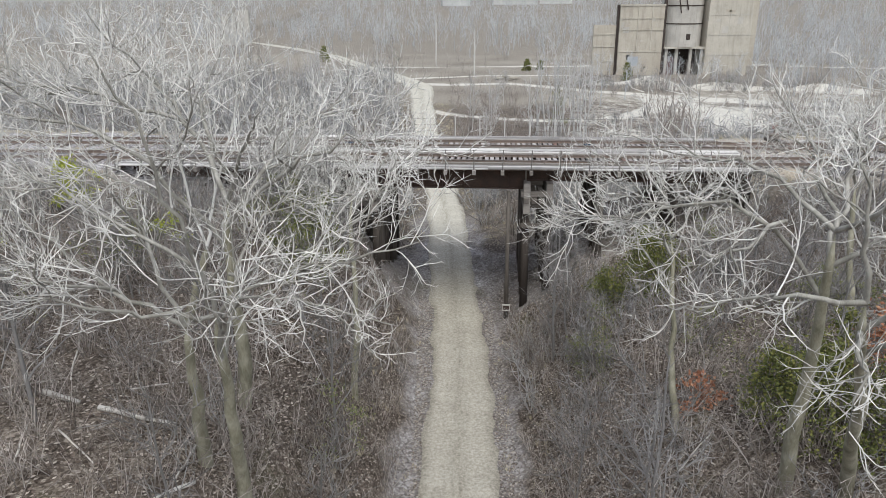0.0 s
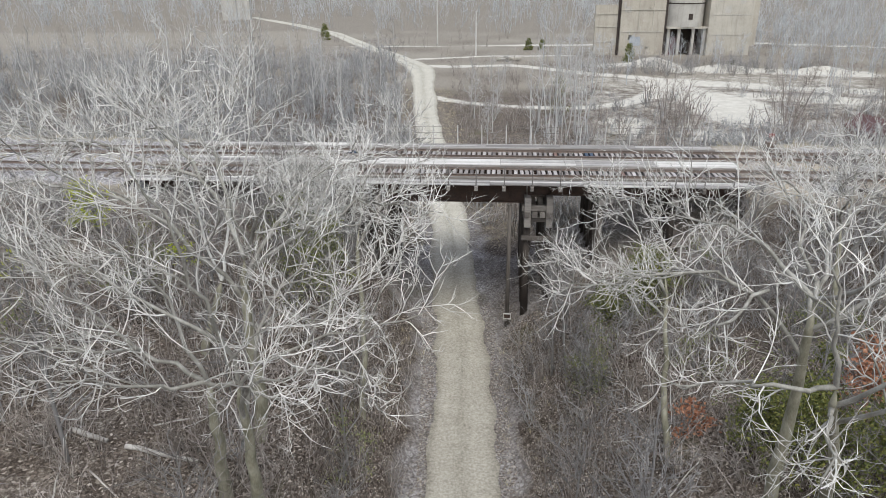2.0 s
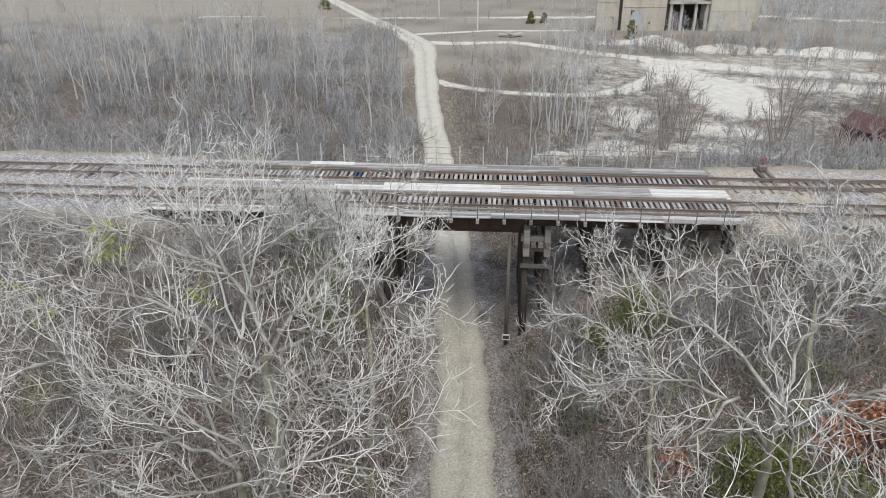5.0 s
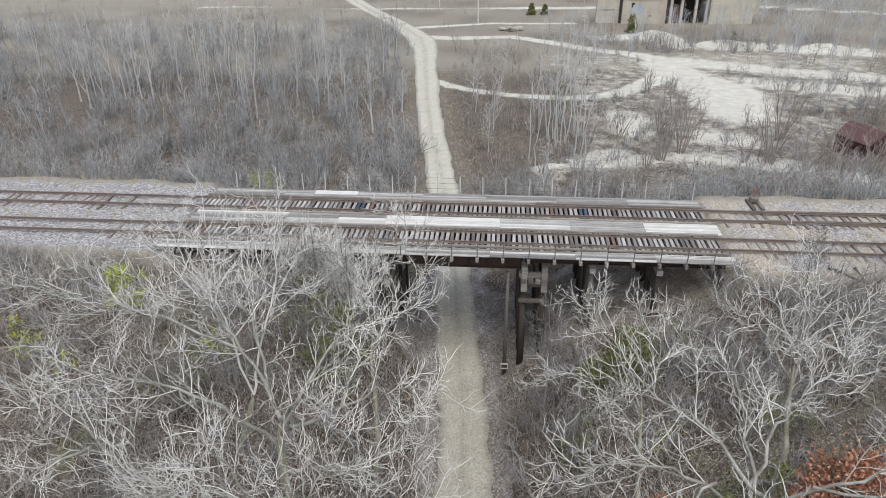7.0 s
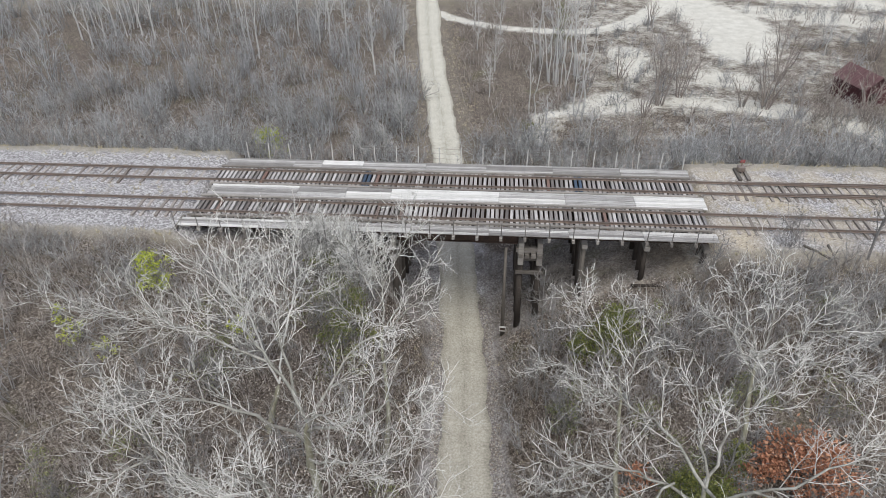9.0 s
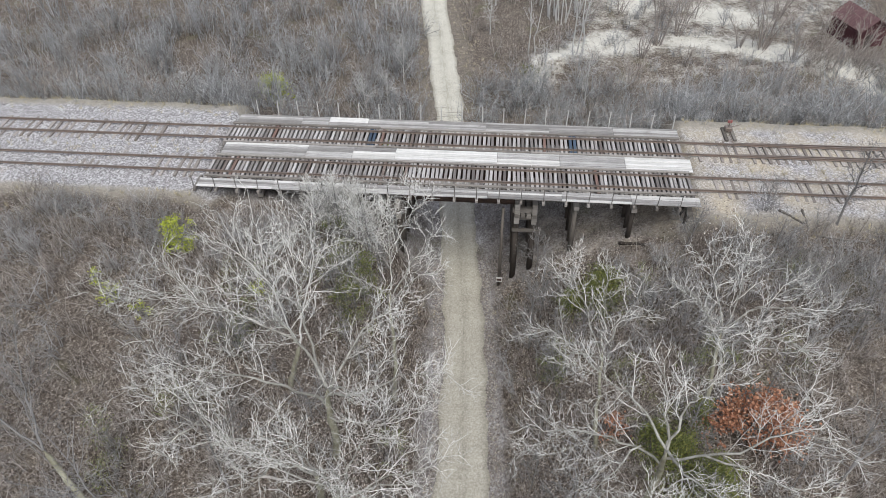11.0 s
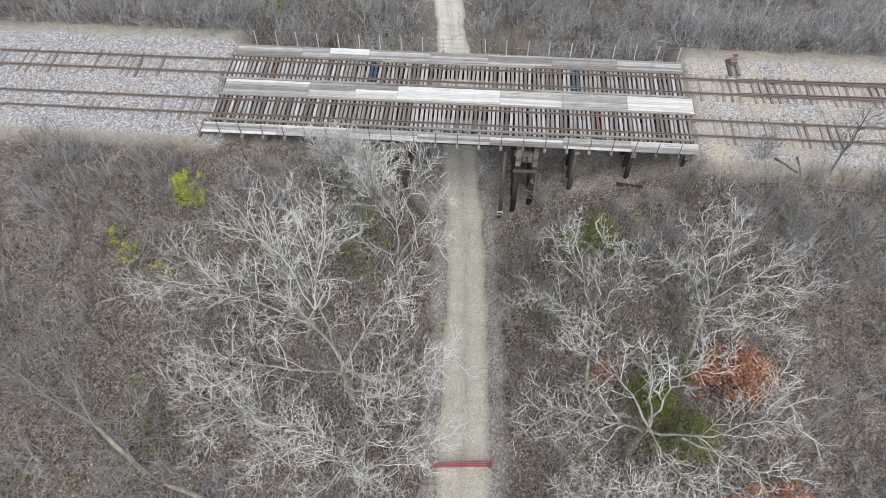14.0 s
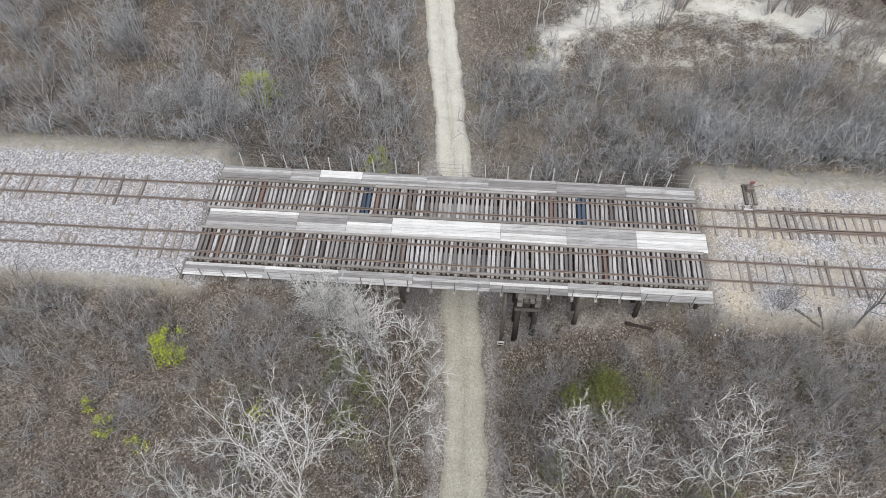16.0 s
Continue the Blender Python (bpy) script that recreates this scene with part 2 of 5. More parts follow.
def box(bm, x0, x1, y0, y1, z0, z1, bevel=0.0, m=None):
    g = bmesh.ops.create_cube(bm, size=1.0, matrix=Matrix.LocRotScale(((x0 + x1) / 2, (y0 + y1) / 2, (z0 + z1) / 2), None, (x1 - x0, y1 - y0, z1 - z0)))
    if bevel:
        edges = list({e for v in g["verts"] for e in v.link_edges})
        bmesh.ops.bevel(bm, geom=edges, offset=bevel, segments=1, affect='EDGES')
    if m is not None:
        bmesh.ops.transform(bm, matrix=m, verts=bm.verts)
    return bm


def tube(bm, pts, r, sides=8):
    """A tube along a few points."""
    rings = []
    for i, p in enumerate(pts):
        a, b = Vector(pts[max(i - 1, 0)]), Vector(pts[min(i + 1, len(pts) - 1)])
        q = (b - a).to_track_quat('Z', 'Y')
        rr = r[i] if isinstance(r, (list, tuple)) else r
        rings.append([bm.verts.new(Vector(p) + q @ Vector((rr * math.cos(k * math.tau / sides), rr * math.sin(k * math.tau / sides), 0))) for k in range(sides)])
    for a, b in zip(rings, rings[1:]):
        for k in range(sides):
            bm.faces.new((a[k], a[(k + 1) % sides], b[(k + 1) % sides], b[k]))
    bm.faces.new(rings[0][::-1])
    bm.faces.new(rings[-1])
    return bm


# ---- the lie of the land ----
SKEW = radians(-5.1)
CS, SN = math.cos(SKEW), math.sin(SKEW)
BX, BY = 0.0, 40.7


def to_world(u, v, z=0.0):
    """A place given along and across the railway."""
    return Vector((BX + u * CS - v * SN, BY + u * SN + v * CS, z))


RAILWAY = Matrix.Translation((BX, BY, 0)) @ Matrix.Rotation(SKEW, 4, 'Z')

TRAIL_Y = [-60, 0, 16, 22, 32, 37, 53, 61, 68, 76, 84, 99, 119, 134, 147, 165, 190, 227, 264, 330]
TRAIL_X = [-0.6, -0.5, -0.2, 0.2, 0.6, 0.65, 0.4, 0.05, -0.3, -0.6, -1.3, -2.0, -2.4, -2.6, -3.6, -9.0, -18.5, -31.0, -50.0, -90.0]
TRAIL_W = [1.5, 1.5, 1.55, 1.5, 1.4, 1.35, 1.32, 1.38, 1.4, 1.4, 1.4, 1.5, 1.75, 2.1, 2.8, 2.4, 2.2, 2.2, 2.2, 2.2]
TRAIL_Z = ([-60, 16, 36, 60, 90, 400], [-2.6, -2.6, -2.2, -0.8, -1.2, -1.3])


def trail_at(y):
    return np.interp(y, TRAIL_Y, TRAIL_X), np.interp(y, TRAIL_Y, TRAIL_W), np.interp(y, *TRAIL_Z)


def bumps(x, y, s, seed=0.0):
    """Cheap smooth unevenness between about -1 and 1."""
    return (np.sin(x * 1.3 / s + seed) * np.cos(y * 1.1 / s - 1.7 * seed) + 0.6 * np.sin((x * 0.8 + y * 1.9) / s + 2.1 + seed) + 0.4 * np.sin((2.7 * x - 1.6 * y) / s + seed * 3)) / 2.0


def smooth01(t):
    t = np.clip(t, 0, 1)
    return t * t * (3 - 2 * t)


UNDER_U = [-17.5, -16.9, -12, -8, -4.6, -2.8, 3.2, 5, 8.5, 12.5, 16.2, 16.8]
UNDER_Z = [6.7, 4.9, 3.6, 2.4, -0.2, -2.2, -2.3, -0.9, 1.5, 3.0, 4.5, 6.7]


def ground_z(x, y):
    x, y = np.asarray(x, float), np.asarray(y, float)
    tx, tw, tz = trail_at(y)
    u = (x - BX) * CS + (y - BY) * SN
    v = -(x - BX) * SN + (y - BY) * CS
    d = x - tx
    left = np.interp(-d, [0, 2.4, 4.2, 5.6, 7.5, 10, 22, 60, 400], [0, 0.1, 2.6, 5.2, 6.5, 7.1, 8.4, 8.8, 4.0])
    right = np.interp(d, [0, 2.6, 4.4, 7.0, 12, 22, 45, 400], [0, 0.1, 1.4, 3.6, 5.6, 6.9, 8.2, 4.0])
    near = tz + np.where(d < 0, left, right) * (1 - 0.85 * smooth01((20 - y) / 90 - 0.2))
    far = -1.25 + 0.07 * bumps(x, y, 7.0, 1.0) + 0.9 * smooth01((np.abs(x - 10) - 40) / 60) * smooth01((90 - y) / 30) + 11.0 * smooth01((y - 260) / 450)
    base = np.where(v < 0, near, far)
    w = smooth01((v + 3) / 8)
    base = near * (1 - w) + far * w
    top = np.interp(u, UNDER_U, UNDER_Z) + 0.08 * bumps(x, y, 0.9, 2.0)
    side = np.maximum(np.maximum(-5.2 - v, v - 6.6), 0)
    bank = top - 0.62 * side
    z = np.maximum(base, bank) + 0.10 * bumps(x, y, 1.7, 0.4) * smooth01((np.abs(d) - 2) / 2) * (1 - 0.85 * smooth01((y - 62) / 20))
    # gravel heap, sandy bank and sand mounds beyond the railway
    for hx, hy, rx, ry, h in HEAPS:
        z = z + h * np.exp(-((x - hx) / rx) ** 2 - ((y - hy) / ry) ** 2)
    k = smooth01((np.abs(d) - tw - 0.3) / 1.6)
    return (tz - 0.05) * (1 - k) + z * k


HEAPS = [(11.5, 69.5, 3.4, 2.4, 1.6), (40.0, 67.0, 9.0, 3.0, 1.4), (43.0, 146.0, 4.5, 3.0, 1.7), (54.0, 138.0, 6.0, 1.8, 1.3), (71.0, 133.5, 5.0, 2.0, 1.4), (28.0, 122.0, 5.0, 6.0, 0.7)]


def seg_dist(x, y, pts):
    best = np.full(np.shape(x), 1e9)
    for (ax, ay, aw), (bx, by, bw) in zip(pts, pts[1:]):
        t = np.clip(((x - ax) * (bx - ax) + (y - ay) * (by - ay)) / ((bx - ax) ** 2 + (by - ay) ** 2), 0, 1)
        best = np.minimum(best, np.hypot(x - ax - t * (bx - ax), y - ay - t * (by - ay)) - (aw + t * (bw - aw)))
    return best


SAND_WAYS = [
    [(-1, 148.4, 2.2), (2.7, 147.5, 1.7), (14.5, 148.6, 1.5), (24, 140.6, 1.7), (29.2, 135.1, 1.8), (34.5, 131.9, 2.0), (38.2, 127.5, 2.4), (37.6, 119.1, 2.6), (34, 111.8, 2.2), (28, 105.2, 1.8), (22.3, 101.6, 1.3)],
    [(-0.4, 111.5, 1.2), (1.3, 108.9, 1.1), (6, 105.1, 1.1), (11.1, 102.7, 1.1), (18.2, 101.3, 1.2), (22.3, 101.6, 1.3)],
    [(-60, 190, 1.6), (-10.7, 188, 1.5), (7.9, 188.4, 1.3), (26, 187, 1.3), (83, 186.8, 1.8), (107, 175.6, 2.0), (160, 165, 2.2)],
    [(-4, 160, 1.2), (12, 165, 1.0), (30, 164, 1.0)],
]
# wider sandy ground with ragged rims
SAND_FLATS = [
    [(38, 122, 3.0), (40, 112, 4.0), (42, 104, 5.0), (41, 97, 5.0), (40, 92, 3.5)],
    [(40, 125, 3.0), (48, 122, 2.6), (56, 117, 2.0), (70, 112, 2.0)],
    [(14, 72, 0.1), (24, 75.5, 0.4), (33, 74.5, 0.8), (39, 70, 2.0), (48, 65, 3.4), (60, 62, 4.0)],
    [(8, 66, 0.0), (10.5, 69, 0.3), (14.4, 73, 0.5), (20, 77, 0.6)],
    [(24, 92, 1.8), (24, 85, 1.4)],
    [(33, 83, 1.6), (37, 81, 1.2)],
    [(48, 110, 2.0), (62, 104, 2.4), (76, 99, 2.0)],
    [(46, 139, 2.0), (54, 138, 2.5), (61, 137.5, 2.5), (68, 134, 3.0), (77, 132, 3.0)],
    [(32, 147, 1.0), (40, 147, 2.4), (46, 143, 1.5)],
]


def build_ground():
    xs = np.concatenate([np.linspace(-1800, -130, 16)[:-1], np.arange(-130, -45, 2.5), np.arange(-45, 55, 0.7), np.arange(55, 130, 2.5), np.linspace(130, 1800, 16)])
    ys = np.concatenate([np.linspace(-400, -10, 16)[:-1], np.arange(-10, 8, 1.5), np.arange(8, 82, 0.6), np.arange(82, 175, 1.0), np.arange(175, 300, 4.0), np.linspace(300, 3000, 28)])
    X, Y = np.meshgrid(xs, ys)
    Z = ground_z(X, Y)
    nx, ny = len(xs), len(ys)
    co = np.stack([X.ravel(), Y.ravel(), Z.ravel()], 1)
    i = np.arange((ny - 1) * (nx - 1))
    a = (i // (nx - 1)) * nx + i % (nx - 1)
    ob = mesh_object("ground", co, np.stack([a, a + 1, a + nx + 1, a + nx], 1).tolist(), M_GROUND, smooth=True)
    x, y = co[:, 0], co[:, 1]
    u, v = (x - BX) * CS + (y - BY) * SN, -(x - BX) * SN + (y - BY) * CS
    d = np.min([seg_dist(x, y, p) for p in SAND_WAYS], axis=0)
    flat = np.min([seg_dist(x, y, p) for p in SAND_FLATS], axis=0)
    sand = np.maximum(np.clip(0.5 - d / 2.2, 0, 1), np.clip(0.72 - flat / 6.5, 0, 1))
    scrub = smooth01((y - 86) / 12) * smooth01((140 - y) / 12) * smooth01((x - 14) / 8) * smooth01((85 - x) / 15)
    scrub = np.maximum(scrub, smooth01((y - 70) / 8) * smooth01((100 - y) / 10) * smooth01((x - 13) / 6) * smooth01((58 - x) / 8))
    sand = np.maximum(sand, 0.46 * scrub)
    sand = np.maximum(sand, 0.38 * smooth01((y - 63) / 4) * smooth01((76 - y) / 4) * smooth01((x - 9) / 3) * smooth01((48 - x) / 5))
    tx, tw, tz = trail_at(y)
    off = np.abs(x - tx) - tw
    bed = smooth01((6.0 - np.abs(v - 0.6)) / 1.8) * np.where((u < -16.5) | (u > 16), 1, 0.35)
    gravel = np.maximum(bed * np.where(u < 0, 0.95, 0.85), (0.42 + 0.2 * bumps(x, y, 0.8, 5.0)) * smooth01((2.0 + 0.6 * bumps(x, y, 1.3, 6.0) - off) / 1.2) * smooth01((60 - y) / 8))
    bare = smooth01(1 - np.hypot((u + 13.0) / 4.0, (v + 6.0) / 3.0)) + smooth01(1 - np.hypot((u - 13) / 5, (v + 5.5) / 2.2))
    gravel = np.maximum(gravel, 0.3 * bare)
    grass = np.maximum(smooth01((8.0 - np.abs(v - 1.4)) / 2.0) * smooth01((np.abs(u) - 15) / 3), 0.35 * smooth01((2.6 - off) / 1.2) * (y > 52))
    grass = np.maximum(grass, smooth01((y - 108) / 15) * smooth01((260 - y) / 40) * (0.7 + 0.3 * bumps(x, y, 6.0, 3.0)))
    grass = np.maximum(grass, 0.9 * smooth01((y - 175) / 20) * smooth01((-20 - x) / 15) * smooth01((250 - y) / 20))
    # far ground also paled towards straw, haze put into its colour
    grass = np.maximum(grass, 0.6 * smooth01((y - 185) / 30))
    grass = np.maximum(grass, 0.4 * smooth01((v - 7) / 3) * smooth01((70 - y) / 8) * smooth01((x - 2) / 3))
    for name, val in (("sand", sand), ("gravel", gravel), ("grass", grass), ("tan", 0.26 * smooth01((u - 4) / 12) * smooth01((10 - np.abs(v)) / 3))):
        ob.data.attributes.new(name, 'FLOAT', 'POINT').data.foreach_set("value", np.clip(val, 0, 1).astype(np.float32))
    tagged(ob, "uneven ground of brown leaf litter, dry grass and sand", "ground", kind="structure")


def build_trail():
    ys = np.concatenate([np.arange(-40, 8, 1.0), np.arange(8, 80, 0.4), np.arange(80, 330, 1.2)])
    n = 13
    co, fa, ac, far = [], [], [], []
    rng = np.random.default_rng(31)
    rough = [np.convolve(rng.normal(0, 1, len(ys) + 6), np.ones(m) / m, "same") * math.sqrt(m) for m in (3, 3, 7, 7)]
    for i, y in enumerate(ys):
        tx, tw, tz = trail_at(y)
        for k in range(n):
            s = k / (n - 1) * 2 - 1
            wob = 0.05 * rough[int(s > 0)][i] + 0.09 * rough[2 + int(s > 0)][i]
            x = tx + s * (tw + 0.12 + wob * abs(s))
            rut = 0.025 * math.cos(s * math.pi * 2.0) - 0.10 * max(0, abs(s) - 0.85) / 0.15
            co.append((x, y, float(tz) + 0.055 + rut + 0.006 * rough[k % 4][i]))
            ac.append(k / (n - 1))
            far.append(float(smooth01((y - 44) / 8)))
    for j in range(len(ys) - 1):
        for k in range(n - 1):
            a = j * n + k
            fa.append((a, a + 1, a + n + 1, a + n))
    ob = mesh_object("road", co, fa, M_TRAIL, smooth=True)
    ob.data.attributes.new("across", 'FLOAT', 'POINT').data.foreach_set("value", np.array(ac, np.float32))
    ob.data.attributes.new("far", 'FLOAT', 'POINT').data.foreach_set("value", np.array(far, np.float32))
    tagged(ob, "packed gravel trail with two pale wheel tracks", "trail", kind="structure")


build_ground()
build_trail()

# ---- railway: two tracks, the bridge that carries them ----
DECK = 6.8


def thing(name, label, category, m=None, group="", kind=""):
    ob = new(name)
    ob.empty_display_size = 0.3
    if m is not None:
        ob.matrix_world = m
    return tagged(ob, label, category, group, kind)


def rail_mesh(length_from, length_to, bend):
    """Flat-bottomed rail: foot, web and head swept along the track."""
    prof = [(-0.055, 0), (0.055, 0), (0.055, 0.02), (0.012, 0.035), (0.012, 0.12), (0.033, 0.13), (0.033, 0.165), (-0.033, 0.165), (-0.033, 0.13), (-0.012, 0.12), (-0.012, 0.035), (-0.055, 0.02)]
    us = np.arange(length_from, length_to + 1, 6.0)
    co, fa, n = [], [], len(prof)
    for u in us:
        co += [(u, p[0] + bend(u), DECK + 0.02 + p[1]) for p in prof]
    for j in range(len(us) - 1):
        fa += [(j * n + k, j * n + (k + 1) % n, (j + 1) * n + (k + 1) % n, (j + 1) * n + k) for k in range(n)]
    return co, fa


def track(v0, label, seed):
    rnd = random.Random(seed)
    tr = thing("railway_track", label, "railway track", RAILWAY, "two railway tracks")
    for s in (-0.75, 0.75):
        co, fa = rail_mesh(-140, 140, lambda u, s=s: v0 + s)
        mesh_object("rail", co, fa, M_RAIL, tr)
    # guard timbers that hold the bridge ties
    for s in (-1.28, 1.28):
        for a, b in ((-17.3, -5.8), (-5.8, 5.6), (5.6, 16.6)):
            part("guard_timber", box(bmesh.new(), a + 0.01, b - 0.01, v0 + s - 0.09, v0 + s + 0.09, DECK + 0.022, DECK + 0.15, 0.012), M_CAP, tr, "grey guard timber along the tie ends")
    lengths = [2.7, 2.76, 2.84]
    meshes = []
    for ln in lengths:
        bm = box(bmesh.new(), -0.10, 0.10, -ln / 2, ln / 2, -0.24, 0.0, 0.012)
        me = bpy.data.meshes.new("tie")
        bm.to_mesh(me)
        bm.free()
        me.materials.append(M_TIE)
        meshes.append(me)
    old = meshes[0].copy()
    old.materials.clear()
    old.materials.append(M_TIE_OLD)

    blue = meshes[1].copy()
    blue.materials.clear()
    blue.materials.append(M_TIE_BLUE)

    def tie(me, u, dz, turn):
        ob = new("tie", me)
        ob.parent = tr
        ob.matrix_basis = pose(u, v0 + rnd.uniform(-0.05, 0.05), DECK + dz, 0, rnd.uniform(-1, 1), turn)

    for k in range(107):
        tie(blue if v0 > 0 and k in (34, 35, 81, 82) else rnd.choice(meshes), -17.25 + 0.318 * k + rnd.uniform(-0.03, 0.03), 0.02, rnd.uniform(-1.6, 1.6))
    for side in (-1, 1):
        u = -17.8 if side < 0 else 17.2
        for k in range(48):
            u += side * rnd.uniform(0.5, 0.62)
            buried = rnd.random() < ((0.2 if u > -21.5 else 0.97) if side < 0 else 0.5) if v0 < 0 else rnd.random() < (0.35 if side < 0 else 0.1)
            tie(old, u, -0.16 if buried else rnd.uniform(-0.07, 0.012), rnd.uniform(-3, 3))
    return tr


track(-1.78, "rusty railway track on closely laid pale worn ties", 1)
far_track = track(2.5, "rusty railway track on dark old ties", 2)
for s in (-0.75, 0.75):
    co, fa = rail_mesh(20.4, 140, lambda u, s=s: 2.5 + s + 0.10 + 0.010 * (u - 20.4) + 0.0006 * (u - 20.4) ** 2)
    mesh_object("rail", co, fa, M_RAIL, far_track)


def plank_mesh(length, width, thick, material, rnd):
    bm = box(bmesh.new(), 0.006, length - 0.006, 0.006, width - 0.006, -thick, 0, 0.008)
    me = bpy.data.meshes.new("plank")
    bm.to_mesh(me)
    bm.free()
    me.materials.append(material)
    return me


bridge = thing("railway_bridge", "old timber and steel railway bridge with grey plank walkways", "bridge", RAILWAY)
rnd = random.Random(5)
joints = {}


def walkway(v0, v1, rows, cuts, pale_at, level):
    wdt = (v1 - v0) / rows
    for r in range(rows):
        for k, (a, b) in enumerate(zip(cuts, cuts[1:])):
            pale = pale_at(r, k)
            key = (round(b - a, 2), round(wdt, 3), pale)
            if key not in joints:
                joints[key] = plank_mesh(b - a, wdt, 0.06, M_PLANK_PALE if pale else M_PLANK, rnd)
            ob = new("plank", joints[key])
            ob.parent = bridge
            ob.matrix_basis = pose(a, v0 + r * wdt, level + rnd.uniform(-0.008, 0.008), 0, 0, rnd.uniform(-0.12, 0.12))


walkway(-4.36, -3.38, 4, [-17.5, -12.2, -7.3, -2.4, 2.6, 7.6, 12.2, 16.75], lambda r, k: (r + 2 * k) % 5 == 0, DECK + 0.10)
walkway(-0.46, 1.10, 6, [-17.0, -10.75, -7.34, -4.23, 3.17, 7.62, 12.26, 16.9],
        lambda r, k: (k == 0 and r == 5) or (k == 2 and r < 4) or k == 3 or (k == 4 and r < 3) or k == 6, DECK + 0.10)
walkway(3.95, 5.05, 5, [-17.0, -12.0, -9.9, -6.86, -2.2, 2.2, 7.0, 11.8, 16.6], lambda r, k: k == 2 and r > 1, DECK + 0.10)

# outriggers that carry the walkways, and the posts and wires on them
near_u = [0.37 + 1.495 * k for k in range(-12, 11)]
far_u = [1.94 + 1.6 * k for k in range(-11, 10)]
for u in near_u:
    part("outrigger", box(bmesh.new(), u - 0.09, u + 0.09, -4.62, -3.0, DECK - 0.19, DECK + 0.035, 0.012), M_CAP, bridge)
    lean = rnd.uniform(-0.04, 0.04)
    part("post", tube(bmesh.new(), [(u, -4.47, DECK - 0.1), (u + lean, -4.5, DECK + 1.12)], 0.03, 6), M_WIRE, bridge, "thin grey steel post")
for u in far_u:
    part("outrigger", box(bmesh.new(), u - 0.09, u + 0.09, 3.6, 5.3, DECK - 0.19, DECK + 0.035, 0.012), M_CAP, bridge)
    lean = rnd.uniform(-0.05, 0.05)
    part("post", tube(bmesh.new(), [(u, 5.18, DECK - 0.1), (u + lean, 5.22, DECK + 1.3)], 0.042, 6), M_POST, bridge, "pale steel post")
for v, hs, us in ((-4.5, (1.08, 0.6), near_u), (5.22, (1.2, 0.8, 0.4), far_u)):
    for h in hs:
        pts = []
        for a, b in zip(us, us[1:]):
            pts += [(a, v, DECK + h), ((a + b) / 2, v, DECK + h - 0.03)]
        part("wire", tube(bmesh.new(), pts + [(us[-1], v, DECK + h)], 0.011, 4), M_WIRE, bridge)

# girders: an upright web with flanges and stiffeners
for v in (-3.05, -0.5, 1.1, 3.8):
    for a, b in ((-17.2, -3.6), (-3.5, 4.6), (4.7, 16.5)):
        deep = 1.0 if a == -3.5 else 0.55
        bm = box(bmesh.new(), a, b, v - 0.02, v + 0.02, DECK - 0.24 - deep, DECK - 0.24)
        box(bm, a, b, v - 0.17, v + 0.17, DECK - 0.28, DECK - 0.24)
        box(bm, a, b, v - 0.17, v + 0.17, DECK - 0.26 - deep, DECK - 0.22 - deep)
        for k in range(int((b - a) / 1.2) + 1):
            box(bm, a + 1.2 * k, a + 1.2 * k + 0.02, v - 0.15, v + 0.15, DECK - 0.22 - deep, DECK - 0.28)
        part("girder", bm, M_GIRDER, bridge, "rust-brown steel girder")


def bent(u, foot, vs, r=0.17, cap=True, batter=0.05):
    for v in vs:
        q = to_world(u, v)
        z0 = float(ground_z(q.x, q.y)) - 0.4
        out = batter * (1 if v > 0.3 else -1) * abs(v - 0.3) * 0.5
        part("column", tube(bmesh.new(), [(u, v + out, z0), (u, v, foot)], [r * 1.1, r], 8), M_PILE, bridge, "round dark timber column", smooth=True)
    if cap:
        part("cap_beam", box(bmesh.new(), u - 0.18, u + 0.18, min(vs) - 0.5, max(vs) + 0.5, foot, DECK - 0.80, 0.015), M_CAP, bridge)


for u in (8.7, 12.6, 16.3, -6.6, -9.8, -13.3, -17.0):
    bent(u, DECK - 1.12, [-3.3, -2.2, -0.9, 0.5, 1.9, 3.2, 4.2])
for u in (4.7, 5.9, -3.6, -4.8):
    bent(u, 4.3, [-3.35, -1.8, -0.2, 1.4, 3.0, 4.2], 0.2)
# crib of short timbers between the pier heads and the girders
for u0 in (4.4, -5.1):
    for lay in range(3):
        for k in range(4):
            if lay % 2 == 0:
                a = -3.75 + 2.6 * k
                part("crib_timber", box(bmesh.new(), u0 + 0.1 - 0.06 * lay, u0 + 1.7, a, a + 0.32, 4.62 + lay * 0.31 - 0.02, 4.93 + lay * 0.31 - 0.03, 0.02), M_CRIB, bridge)
            else:
                a = u0 + 0.42 * k + 0.12
                part("crib_timber", box(bmesh.new(), a, a + 0.3, -3.95, 4.6, 4.62 + lay * 0.31 - 0.02, 4.93 + lay * 0.31 - 0.03, 0.02), M_CRIB, bridge)
part("brace", box(bmesh.new(), 4.4, 6.2, -3.75, -3.6, 3.5, 3.75, 0.015), M_CRIB, bridge, "grey timber across the pier legs")
